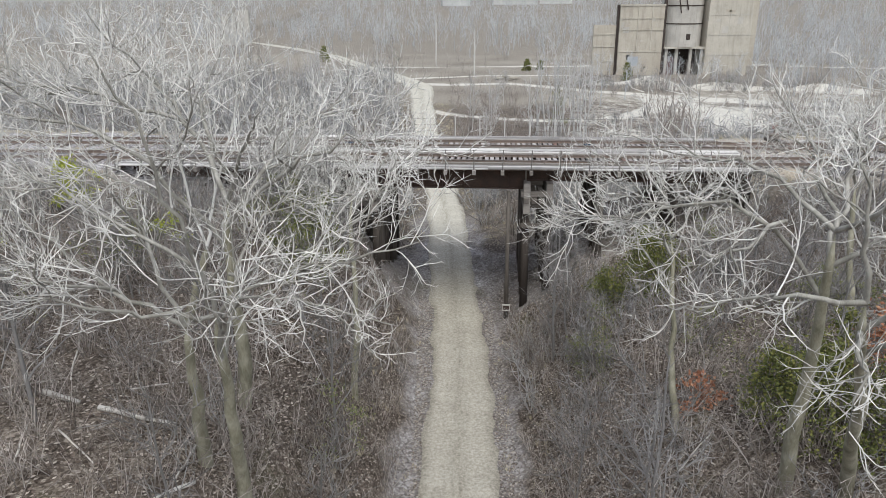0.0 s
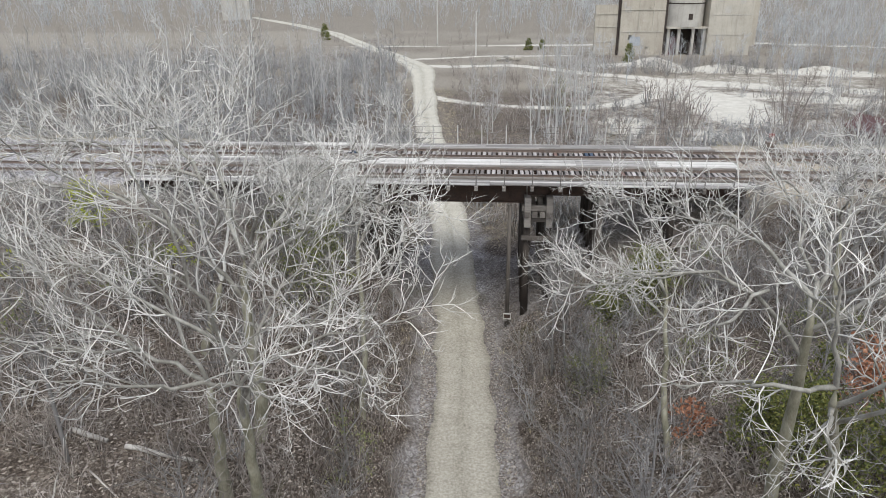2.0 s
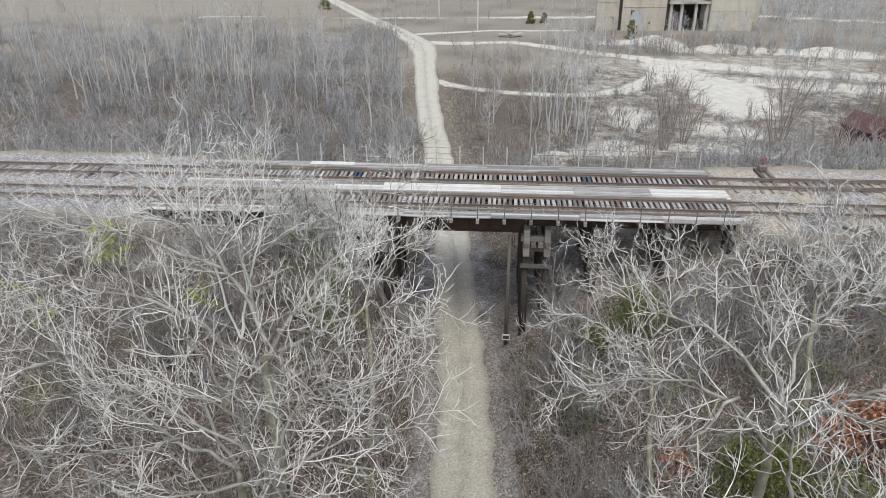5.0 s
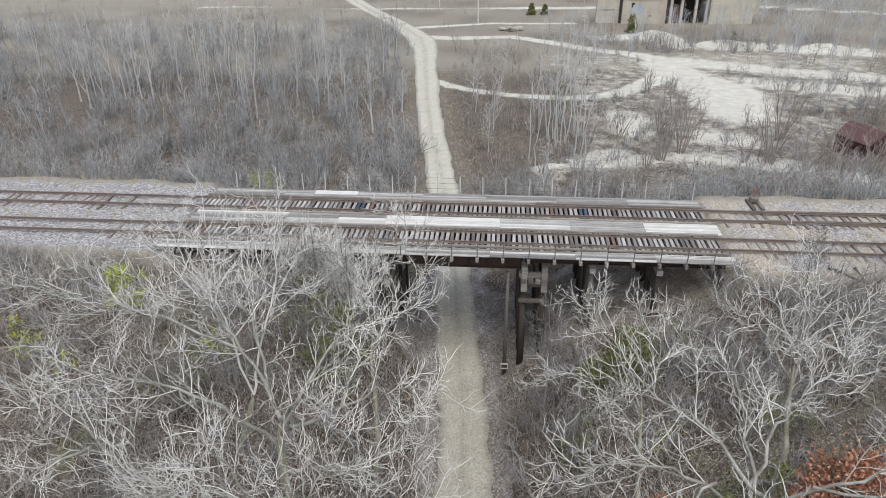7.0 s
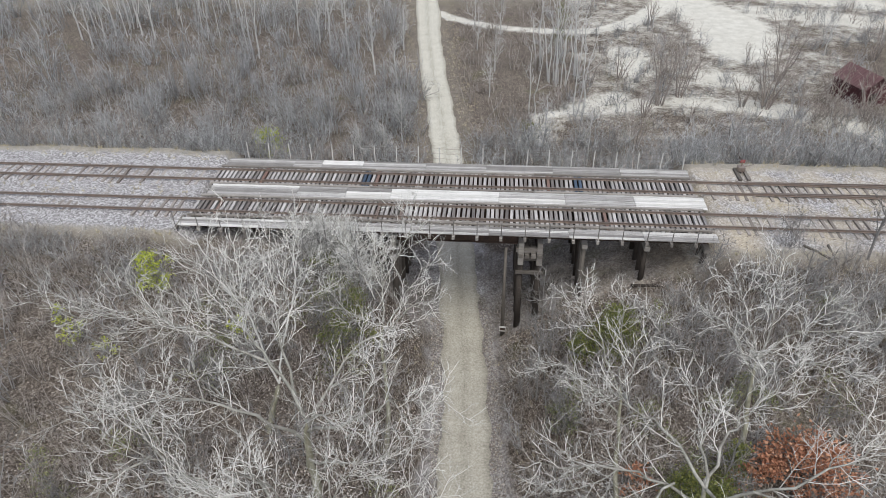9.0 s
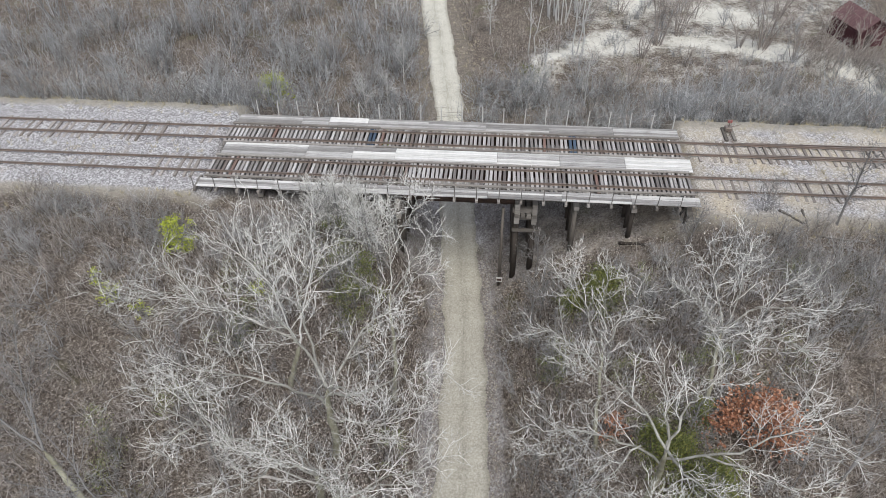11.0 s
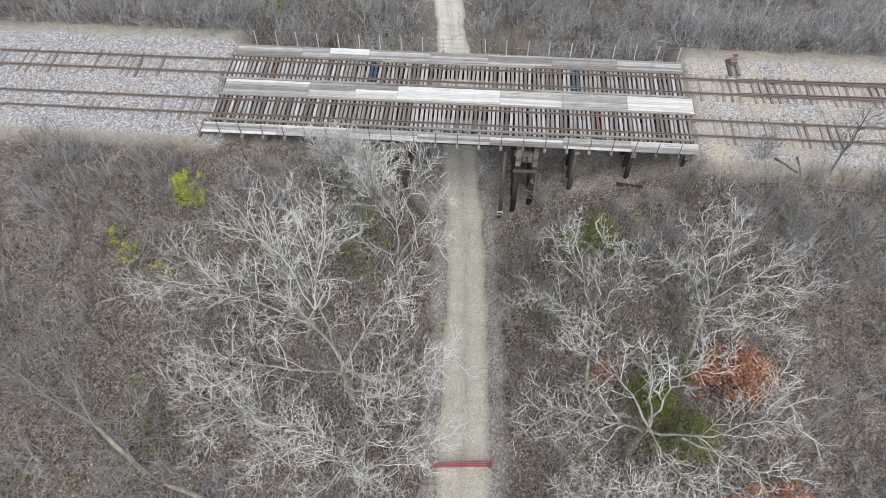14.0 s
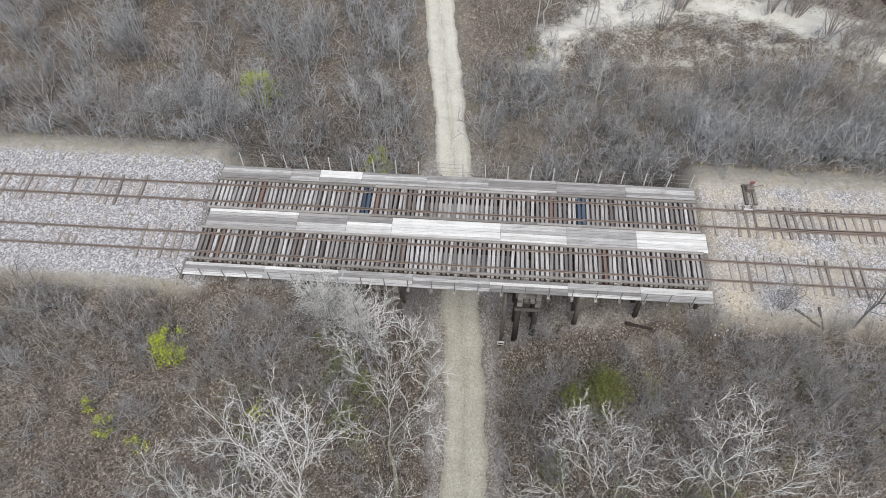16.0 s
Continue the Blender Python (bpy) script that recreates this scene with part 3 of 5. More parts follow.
# dark post at the trail's edge with a small white box on its foot
marker = thing("marker_post", "dark timber post with a small white-framed box low on it", "post", RAILWAY)
part("shaft", tube(bmesh.new(), [(3.73, -3.6, -2.6), (3.73, -3.6, 5.5)], [0.13, 0.1], 8), M_PILE, marker, smooth=True)
bm = bmesh.new()
for a, b, c, d in ((3.5, 3.96, -1.42, -1.37), (3.5, 3.96, -1.1, -1.05), (3.5, 3.55, -1.37, -1.1), (3.91, 3.96, -1.37, -1.1)):
    box(bm, a, b, -3.86, -3.75, c, d)
part("box_frame", bm, M_POST, marker, "white box frame")
part("box_back", box(bmesh.new(), 3.55, 3.91, -3.82, -3.76, -1.37, -1.1), M_GIRDER, marker, "dark box inside")


# ---- bare trees, shrubs and brush ----
def lines_mesh(lines):
    """Tapered tubes along polylines: (points, radii, sides). Gives vertices and faces."""
    kinds = collections.defaultdict(list)
    for pts, rad, sides in lines:
        kinds[(len(pts), sides)].append((pts, rad))
    V, Fc, base = [np.zeros((0, 3))], [], 0
    for (n, sides), group in kinds.items():
        P = np.array([g[0] for g in group], float)
        R = np.array([g[1] for g in group], float)
        d = np.empty_like(P)
        d[:, 1:-1] = P[:, 2:] - P[:, :-2]
        d[:, 0], d[:, -1] = P[:, 1] - P[:, 0], P[:, -1] - P[:, -2]
        d /= np.linalg.norm(d, axis=2, keepdims=True) + 1e-9
        ref = np.where(np.abs(d[:, :1, 2:]) > 0.7, np.array([1.0, 0.13, 0.07]), np.array([0.05, 0.11, 1.0]))
        s = np.cross(d, np.broadcast_to(ref, d.shape))
        s /= np.linalg.norm(s, axis=2, keepdims=True) + 1e-9
        t = np.cross(d, s)
        ang = np.arange(sides) * math.tau / sides
        rings, m = n - 1, len(group)
        ring = P[:, :rings, None] + R[:, :rings, None, None] * (np.cos(ang)[:, None] * s[:, :rings, None] + np.sin(ang)[:, None] * t[:, :rings, None])
        V.append(np.concatenate([ring.reshape(m, rings * sides, 3), P[:, -1:]], 1).reshape(-1, 3))
        size = rings * sides + 1
        off = base + size * np.arange(m)[:, None, None]
        k = np.arange(sides)
        if rings > 1:
            i = (np.arange(rings - 1) * sides)[:, None]
            quad = np.stack([i + k, i + (k + 1) % sides, i + sides + (k + 1) % sides, i + sides + k], -1).reshape(-1, 4)
            Fc += (off + quad[None]).reshape(-1, 4).tolist()
        last = (rings - 1) * sides
        tri = np.stack([last + k, last + (k + 1) % sides, np.full(sides, rings * sides)], -1)
        Fc += (off + tri[None]).reshape(-1, 3).tolist()
        base += size * m
    return np.concatenate(V), Fc


def grow(rng, start, way, length, steps, wiggle, lift):
    pts = [np.array(start, float)]
    d = np.array(way, float)
    d /= np.linalg.norm(d)
    for _ in range(steps):
        d = d + rng.normal(0, wiggle, 3) + np.array([0, 0, lift])
        d /= np.linalg.norm(d)
        pts.append(pts[-1] + d * length / steps)
    return pts


def off_way(rng, d, lo, hi):
    """A way that leaves d by an angle between lo and hi degrees."""
    d = d / (np.linalg.norm(d) + 1e-9)
    a = np.cross(d, rng.normal(0, 1, 3))
    a /= np.linalg.norm(a) + 1e-9
    t = math.radians(rng.uniform(lo, hi))
    return d * math.cos(t) + a * math.sin(t)


def side_way(rng, d, spin, lo, hi):
    """A way that leaves d on the side that spin names."""
    d = d / (np.linalg.norm(d) + 1e-9)
    a = np.cross(d, (0.31, 0.17, 0.93) if abs(d[2]) < 0.8 else (0.93, 0.31, 0.17))
    a /= np.linalg.norm(a) + 1e-9
    b = np.cross(d, a)
    t = math.radians(rng.uniform(lo, hi))
    return d * math.cos(t) + (a * math.cos(spin) + b * math.sin(spin)) * math.sin(t)


def limb_path(rng, a, b, rise, steps, wiggle):
    """A crooked way from a to b that first rises, then spreads."""
    a, b = np.array(a, float), np.array(b, float)
    ln = np.linalg.norm(b - a)
    mid = a + (b - a) * 0.45 + np.array([0, 0, rise * ln])
    t = np.linspace(0, 1, steps + 1)[:, None]
    p = (1 - t) ** 2 * a + 2 * t * (1 - t) * mid + t ** 2 * b
    jit = rng.normal(0, 0.35 * wiggle * ln, p.shape) * np.sin(t * math.pi)
    for waves in (1.0, 2.0, 3.3):
        jit = jit + rng.normal(0, 0.9 * wiggle * ln / waves, 3) * np.sin(t * math.pi * waves + rng.uniform(0, 3)) * np.sin(t * math.pi)
    return list(p + jit), ln


def dress(rng, crown, lp, ln, r0, density, longest=3.4, first=0.15, thick=1.0):
    """Branches, twigs and twiglets along a limb, set alternately round it and curling upwards."""
    n = len(lp) - 1
    nb = max(4, int((3.0 + 1.15 * ln) * density))
    spin = rng.uniform(0, math.tau)
    for j in range(nb):
        f = first + (0.99 - first) * (j + rng.random()) / nb
        k = min(int(f * n), n - 1)
        p = lp[k] + (lp[k + 1] - lp[k]) * (f * n - k)
        bl = min(ln * rng.uniform(0.2, 0.48) * (1.2 - 0.65 * f), longest)
        spin += 2.4 + rng.normal(0, 0.4)
        bp = grow(rng, p, side_way(rng, lp[k + 1] - lp[k], spin, 32, 62), bl, 5, 0.21, rng.uniform(0.0, 0.12))
        br = min(max(r0 * (1 - 0.6 * f) * 0.7, 0.0135 * thick), 0.026)
        crown.append((bp, list(np.linspace(br, 0.0095 * thick, 6)), 4))
        nt = max(3, int(3.6 * bl * density) + 2)
        turn = rng.uniform(0, math.tau)
        for q in range(nt):
            g = 0.15 + 0.85 * (q + rng.random()) / nt
            kk = min(int(g * 5), 4)
            p2 = bp[kk] + (bp[kk + 1] - bp[kk]) * (g * 5 - kk)
            tl = rng.uniform(0.35, 1.05) * (1.3 - 0.55 * g)
            turn += 2.7 + rng.normal(0, 0.5)
            tw = grow(rng, p2, side_way(rng, bp[kk + 1] - bp[kk], turn, 28, 58), tl, 3, 0.22, 0.14)
            crown.append((tw, [0.0115 * thick, 0.0098 * thick, 0.008 * thick, 0.004], 3))
            for w in range(2 if tl < 0.7 else 3):
                h = 0.25 + 0.7 * rng.random()
                kq = min(int(h * 3), 2)
                p3 = tw[kq] + (tw[kq + 1] - tw[kq]) * (h * 3 - kq)
                e = p3 + off_way(rng, tw[kq + 1] - tw[kq], 25, 55) * rng.uniform(0.16, 0.42) + np.array([0, 0, 0.05])
                crown.append(([p3, e], [0.0085 * thick, 0.004], 3))


def ramify(rng, path, tips, out):
    """Leads a limb on to its tips; where they part, the larger share keeps the limb and the rest fork off."""
    s, n = path[-1][0], len(tips)
    if n == 1:
        lp, _ = limb_path(rng, s, tips[0], 0.10, 8, 0.022)
        path += [(p, 1) for p in lp[1:]]
        out.append(path)
        return
    ways = np.array([(t - s) / (np.linalg.norm(t - s) + 1e-9) for t in tips])
    i, j = np.unravel_index(np.argmin(ways @ ways.T), (n, n))
    one = ways @ ways[i] >= ways @ ways[j]
    groups = sorted(([t for t, o in zip(tips, one) if o], [t for t, o in zip(tips, one) if not o]), key=len, reverse=True)
    for k, g in enumerate(groups):
        if not g:
            continue
        way = path if k == 0 else [(s, len(g))]
        if len(g) > 1:
            q = s + (np.mean(g, axis=0) - s) * rng.uniform(0.22, 0.42)
            lp, _ = limb_path(rng, s, q, 0.05, 4, 0.03)
            way += [(p, len(g)) for p in lp[1:]]
        ramify(rng, way, g, out)


def bare_tree(seed, base, fork, tips, radius, extra=4, density=1.0):
    """A leafless tree whose trunk leads to a fork and whose limbs part again and again up to the crown's rim."""
    rng = np.random.default_rng(seed)
    trunk, crown = [], []
    tp, tl = limb_path(rng, base, fork, 0.05, 9, 0.035)
    tp[0] = tp[0] - np.array([0, 0, 0.6])
    trunk.append((tp, list(np.linspace(radius * 1.2, radius * 0.78, 10)), 9))
    tips = [np.array(t, float) for t in tips]
    mid = np.mean(tips, axis=0)
    reach = np.mean([np.linalg.norm(t - mid) for t in tips])
    for _ in range(extra):
        q = mid + rng.normal(0, 0.5, 3) * reach * np.array([1, 1, 0.45])
        q[2] = max(q[2], fork[2] + 0.8)
        tips.append(q)
    low = [t for t in tips if t[2] < fork[2] + 2.2][:2]
    out = []
    for i, t in enumerate(low):
        ramify(rng, [(tp[-3 - i], 1)], [t], out)
    rest = [t for t in tips if not any(t is q for q in low)]
    ramify(rng, [(tp[-1], len(rest))], rest, out)
    k = min(max(radius * 0.5 / len(rest) ** 0.58, 0.014), 0.022)
    for path in out:
        lp = [p for p, _ in path]
        r = np.array([k * m ** 0.62 for _, m in path])
        r = np.convolve(np.concatenate([[r[0]] * 2, r, [r[-1]] * 2]), np.ones(5) / 5, "valid")
        last = min(8, len(r))
        r[-last:] = r[-last:] * np.linspace(1, 0.5, last)
        trunk.append((lp, list(r), 6))
        ln = float(sum(np.linalg.norm(b - a) for a, b in zip(lp, lp[1:])))
        dress(rng, crown, lp, ln, k * 1.6, density, 3.4, 0.1 if len(lp) < 14 else 0.2, 1.0)
    return trunk, crown


def led_path(rng, pts, per=4):
    """A way through a few places, rounded between them, with small kinks."""
    P = [np.array(p, float) for p in pts]
    P = [2 * P[0] - P[1]] + P + [2 * P[-1] - P[-2]]
    out = []
    for a, b, c, d in zip(P, P[1:], P[2:], P[3:]):
        for t in np.arange(per) / per:
            out.append(0.5 * (2 * b + (c - a) * t + (2 * a - 5 * b + 4 * c - d) * t ** 2 + (3 * b - a - 3 * c + d) * t ** 3) + rng.normal(0, 0.075, 3))
    out[0] = P[1]
    return out + [P[-2]]


def led_tree(seed, base, fork, limbs, radius, density=1.0):
    """A leafless tree whose main limbs are led through given places, each forking again on its way."""
    rng = np.random.default_rng(seed)
    trunk, crown = [], []
    tp, _ = limb_path(rng, base, fork, 0.04, 9, 0.02)
    tp[0] = tp[0] - np.array([0, 0, 0.6])
    trunk.append((tp, list(np.linspace(radius * 1.25, radius * 0.5, 10)), 9))
    for i, (start, *way) in enumerate(limbs):
        s = tp[-1 - i % 3] if start is None else np.array(start, float)
        lp = led_path(rng, [s, *way])
        ln = float(sum(np.linalg.norm(b - a) for a, b in zip(lp, lp[1:])))
        r0 = radius * (0.37 if start is None else 0.28)
        trunk.append((lp, list(0.012 + (r0 - 0.012) * (1 - np.linspace(0, 1, len(lp))) ** 1.1), 7))
        dress(rng, crown, lp, ln, 0.032, density * 0.95, 2.4, 0.2, 0.95)
        # second limbs that leave the main one and are branched like it
        for j in range(max(2, int(ln / 1.9))):
            f = 0.25 + 0.65 * (j + rng.random()) / max(2, int(ln / 1.9))
            i = min(int(f * (len(lp) - 1)), len(lp) - 2)
            sl = min((1.15 - 0.6 * f) * ln * rng.uniform(0.35, 0.6), 4.0)
            sp = grow(rng, lp[i], side_way(rng, lp[i + 1] - lp[i], 2.6 * j + rng.uniform(0, 1.5), 30, 55), sl, 7, 0.2, 0.05)
            trunk.append((sp, list(np.linspace(max(r0 * (1 - 0.7 * f) * 0.6, 0.021), 0.012, 8)), 5))
            dress(rng, crown, sp, sl, 0.026, density * 0.95, 1.8, 0.15, 0.95)
    return trunk, crown


def stand_tree(name, label, x, y, t, c, twig=None, bark=None):
    ob = thing(name, label, "tree", Matrix.Translation((x, y, float(ground_z(x, y)))))
    mesh_object("trunk", *lines_mesh(t[:1]), bark or M_BARK, ob, smooth=True)
    for limb in t[1:]:
        mesh_object("limb", *lines_mesh([limb]), twig or M_LIMB, ob, smooth=True)
    mesh_object("crown", *lines_mesh(c), twig or M_TWIG, ob)
    return ob


def add_tree(name, label, seed, base, fork, tips, radius, extra=4, density=1.0, twig=None, bark=None):
    x, y = base
    o = np.array([x, y, float(ground_z(x, y))])
    return stand_tree(name, label, x, y, *bare_tree(seed, (0, 0, 0), np.array(fork) - o, [np.array(q) - o for q in tips], radius, extra, density), twig, bark)


def add_led_tree(name, label, seed, base, fork, limbs, radius, density=1.0):
    x, y = base
    o = np.array([x, y, float(ground_z(x, y))])
    local = [[None if q is None else np.array(q) - o for q in limb] for limb in limbs]
    return stand_tree(name, label, x, y, *led_tree(seed, (0, 0, 0), np.array(fork) - o, local, radius, density))


SYC = "leafless sycamore with pale crooked branches and fine white twigs"
# base, fork, main limbs (None: from the fork), trunk radius
LED = [
    ((-5.8, 15.4), (-5.4, 13.6, 8.9), [[None, (-5.7, 13.0, 11.2), (-6.1, 12.6, 13.4), (-6.7, 12.4, 14.8)], [(-5.6, 13.2, 10.2), (-7.6, 13.2, 11.6), (-9.4, 13.6, 12.4)],
      [None, (-4.9, 13.2, 9.5), (-2.5, 13.9, 10.1), (-0.7, 14.3, 10.4)], [(-4.2, 13.5, 9.5), (-3.0, 14.0, 8.9), (-1.4, 14.2, 8.3)], [None, (-4.5, 12.2, 9.8), (-3.2, 10.6, 10.6)],
      [None, (-4.7, 14.4, 10.4), (-3.2, 15.6, 12.0)], [None, (-6.8, 12.4, 9.6), (-8.6, 11.0, 10.6)]], 0.17),
    ((-7.0, 16.2), (-6.6, 15.0, 8.0), [[None, (-8.2, 15.2, 8.9), (-9.7, 15.5, 9.9), (-11.2, 15.5, 11.4), (-14.4, 16.6, 12.2)], [(-11.2, 15.5, 11.4), (-12.0, 14.4, 11.6), (-12.6, 12.8, 11.8)],
      [(-10.6, 15.5, 10.8), (-12.2, 16.8, 11.4), (-14.2, 18.4, 11.8)], [None, (-7.2, 14.8, 10.4), (-8.4, 14.2, 12.6)], [(-8.2, 15.2, 8.9), (-9.2, 13.6, 9.8), (-11.0, 11.8, 11.0)]], 0.17),
    ((-6.7, 19.0), (-6.2, 18.1, 10.2), [[None, (-7.4, 19.2, 12.2), (-8.6, 20.0, 13.4), (-10.3, 22.4, 13.2), (-11.6, 24.6, 13.6)], [(-7.4, 19.2, 12.2), (-10.8, 20.6, 12.9), (-13.2, 21.0, 13.2), (-15.0, 20.2, 14.6)],
      [(-11.2, 20.7, 12.9), (-13.0, 22.0, 12.8), (-14.6, 23.8, 13.8)], [None, (-7.2, 20.0, 12.0), (-7.6, 21.6, 12.8), (-7.2, 23.8, 13.4)], [None, (-4.4, 17.0, 11.4), (-2.2, 17.4, 12.0), (-0.4, 17.6, 11.6)],
      [(-6.3, 17.9, 8.2), (-4.6, 17.0, 9.0), (-3.0, 16.8, 9.7), (-1.6, 18.2, 11.0)], [None, (-5.2, 16.6, 12.0), (-4.2, 14.9, 13.2)], [None, (-4.6, 20.0, 11.8), (-2.4, 21.6, 12.2)],
      [None, (-8.4, 17.0, 12.0), (-10.8, 17.2, 12.6), (-12.8, 17.8, 12.4)]], 0.2),
    ((-3.9, 24.6), (-3.8, 26.3, 8.2), [[None, (-3.9, 28.6, 9.4), (-3.6, 31.2, 10.4)], [None, (-2.2, 27.8, 9.8), (-0.7, 29.2, 10.2)], [(-3.9, 27.4, 8.9), (-5.4, 29.0, 10.0), (-6.2, 30.6, 10.8)],
      [None, (-5.4, 26.5, 8.6), (-7.0, 27.6, 9.8)], [None, (-2.4, 25.6, 9.6), (-1.0, 25.6, 10.2)], [(-3.8, 28.0, 9.2), (-2.6, 29.6, 11.2), (-2.4, 31.0, 12.4)]], 0.12),
    ((10.6, 15.6), (7.0, 11.0, 10.2), [[None, (5.6, 10.6, 10.5), (4.9, 11.4, 10.0), (3.9, 12.4, 9.4)], [None, (6.6, 10.2, 9.4), (6.4, 9.8, 8.0)], [None, (8.4, 10.2, 10.8), (10.2, 10.4, 11.0)],
      [None, (6.6, 10.8, 12.0), (6.2, 11.4, 13.4)], [None, (7.8, 9.6, 11.6), (8.0, 8.6, 12.4)]], 0.16),
    ((9.3, 16.4), (8.3, 14.5, 10.4), [[None, (7.2, 16.2, 11.4), (6.0, 17.6, 11.6), (5.2, 19.2, 11.8)], [None, (9.4, 15.8, 11.6), (10.4, 16.6, 12.2), (12.4, 18.0, 12.6)], [None, (6.4, 14.7, 10.8), (4.2, 15.4, 10.6), (2.3, 15.9, 10.1)],
      [None, (8.5, 12.2, 11.8), (9.8, 11.0, 12.4)], [None, (10.6, 13.6, 11.8), (13.2, 14.4, 12.2), (14.8, 15.6, 11.6)], [(9.4, 13.6, 11.4), (11.8, 12.0, 11.8), (13.6, 11.6, 11.6)], [None, (8.4, 16.0, 11.8), (8.4, 18.0, 12.8)],
      [(7.2, 14.6, 10.6), (5.6, 13.2, 10.4), (4.4, 12.6, 10.6)]], 0.18),
    ((7.6, 20.4), (7.4, 22.4, 7.6), [[None, (7.8, 24.4, 8.6), (8.2, 26.6, 9.6)], [None, (6.4, 24.8, 9.2), (5.8, 26.6, 9.8)], [None, (5.4, 22.6, 8.2), (3.8, 23.4, 8.0)], [None, (9.0, 24.0, 9.0), (10.2, 25.4, 9.4)], [None, (6.4, 21.2, 8.4), (5.2, 20.2, 8.6)]], 0.11),
    ((13.0, 20.2), (13.0, 21.8, 9.6), [[None, (13.0, 23.8, 10.8), (13.4, 26.8, 11.0)], [None, (11.8, 23.2, 10.6), (10.4, 24.2, 11.0)], [None, (14.4, 23.8, 11.0), (15.0, 26.0, 11.2)], [None, (15.2, 22.2, 11.2), (17.6, 23.4, 11.4)],
      [(14.4, 22.0, 11.0), (16.6, 21.4, 11.4), (18.8, 21.6, 11.2)], [None, (14.0, 20.2, 11.0), (16.4, 18.8, 11.2)], [None, (12.0, 20.4, 11.2), (11.2, 19.2, 11.8)]], 0.13),
]
for k, (base, fork, limbs, r) in enumerate(LED):
    add_led_tree("sycamore_tree", SYC, 40 + k, base, fork, limbs, r, 1.0)
# base, fork, limb ends, trunk radius, further limbs
OTHERS = [
    ((-9.4, 22.6), (-8.6, 23.2, 7.2), [(-9.7, 28.0, 13.4), (-6.4, 26.6, 12.6), (-12.0, 25.6, 14.6), (-8.6, 22.8, 15.4), (-12.6, 23.8, 14.6), (-10.4, 26.2, 15.6), (-7.2, 25.2, 15.2), (-5.4, 24.2, 13.8)], 0.2, 3),
    ((-17.0, 14.6), (-18.6, 15.8, 9.0), [(-23.6, 19.6, 12.6), (-25.4, 23.0, 11.0), (-21.6, 22.4, 11.6), (-19.4, 19.4, 12.2), (-24.4, 17.0, 11.6), (-27.5, 20.5, 10.6)], 0.2, 4),
    ((-12.2, 12.6), (-14.8, 13.0, 8.4), [(-19.6, 13.6, 10.6), (-17.0, 10.0, 11.4), (-16.0, 15.4, 12.2), (-12.2, 10.2, 11.8), (-19.4, 16.8, 11.2)], 0.2, 3),
]
for k, (base, fork, tips, r, extra) in enumerate(OTHERS):
    add_tree("grey_tree", "leafless grey tree leaning over the brush", 60 + k, base, fork, tips, r * 0.7, extra, 0.75, M_TWIG if k < 1 else M_TWIG_GREY)


# slender grey trees between the big ones and along the trail
def small_tree(name, label, x, y, seed, h, r=0.06, spread=0.45, lean=(0, 0), twig=None, limbs=7, density=0.7, bark=None):
    rng = np.random.default_rng(seed)
    z = float(ground_z(x, y))
    top = np.array([lean[0] * h, lean[1] * h, h])
    lines, crown = [], []
    lp, ln = limb_path(rng, (0, 0, -0.3), top, 0.0, 8, 0.012)
    lines.append((lp, list(np.linspace(r, 0.02, 9)), 6))
    for i in range(limbs):
        f = 0.3 + 0.62 * i / limbs
        k = int(f * 8)
        az = rng.uniform(0, math.tau)
        tip = lp[k] + np.array([math.cos(az) * spread, math.sin(az) * spread, rng.uniform(0.5, 0.9)]) * h * 0.42 * (1.15 - 0.6 * f)
        bp, bl = limb_path(rng, lp[k], tip, 0.05, 6, 0.03)
        lines.append((bp, list(np.linspace(r * 0.55 * (1.1 - f), 0.012, 7)), 5))
        dress(rng, crown, bp, bl, r * 0.4, density, 1.6)
    dress(rng, crown, lp, ln * 0.4, r * 0.5, density, 1.4, 0.6)
    ob = thing(name, label, "tree", Matrix.Translation((x, y, z)))
    mesh_object("trunk", *lines_mesh(lines[:1]), bark or M_TWIG_GREY, ob, smooth=True)
    mesh_object("crown", *lines_mesh(lines[1:] + crown), twig or M_TWIG_GREY, ob)
    return ob


for k, (x, y, h, sp) in enumerate([(4.9, 29.6, 7.0, 0.5), (5.8, 31.6, 6.0, 0.5), (-7.6, 33.6, 6.2, 0.8), (-6.2, 34.4, 5.6, 0.8), (-5.6, 32.2, 6.5, 0.7), (-11.8, 30.6, 5.0, 0.7), (18.6, 27.4, 5.5, 0.9), (21.6, 28.2, 5.0, 1.0),
                                   (24.4, 27.2, 5.2, 1.0), (22.4, 24.6, 5.0, 1.0), (19.8, 31.0, 4.4, 1.0), (26.5, 30.6, 4.0, 1.0), (18.4, 16.4, 6.4, 0.8), (21.4, 12.6, 6.0, 0.8), (5.6, 16.4, 6.6, 0.8), (4.8, 13.6, 5.5, 0.8), (-4.2, 21.4, 6.0, 0.7), (-11.4, 16.2, 6.2, 0.9)]):
    small_tree("young_tree", "slender leafless grey young tree among brush", x, y, 200 + k, h, 0.07, sp, twig=M_TWIG if k in (2, 3) else M_TWIG_GREY)

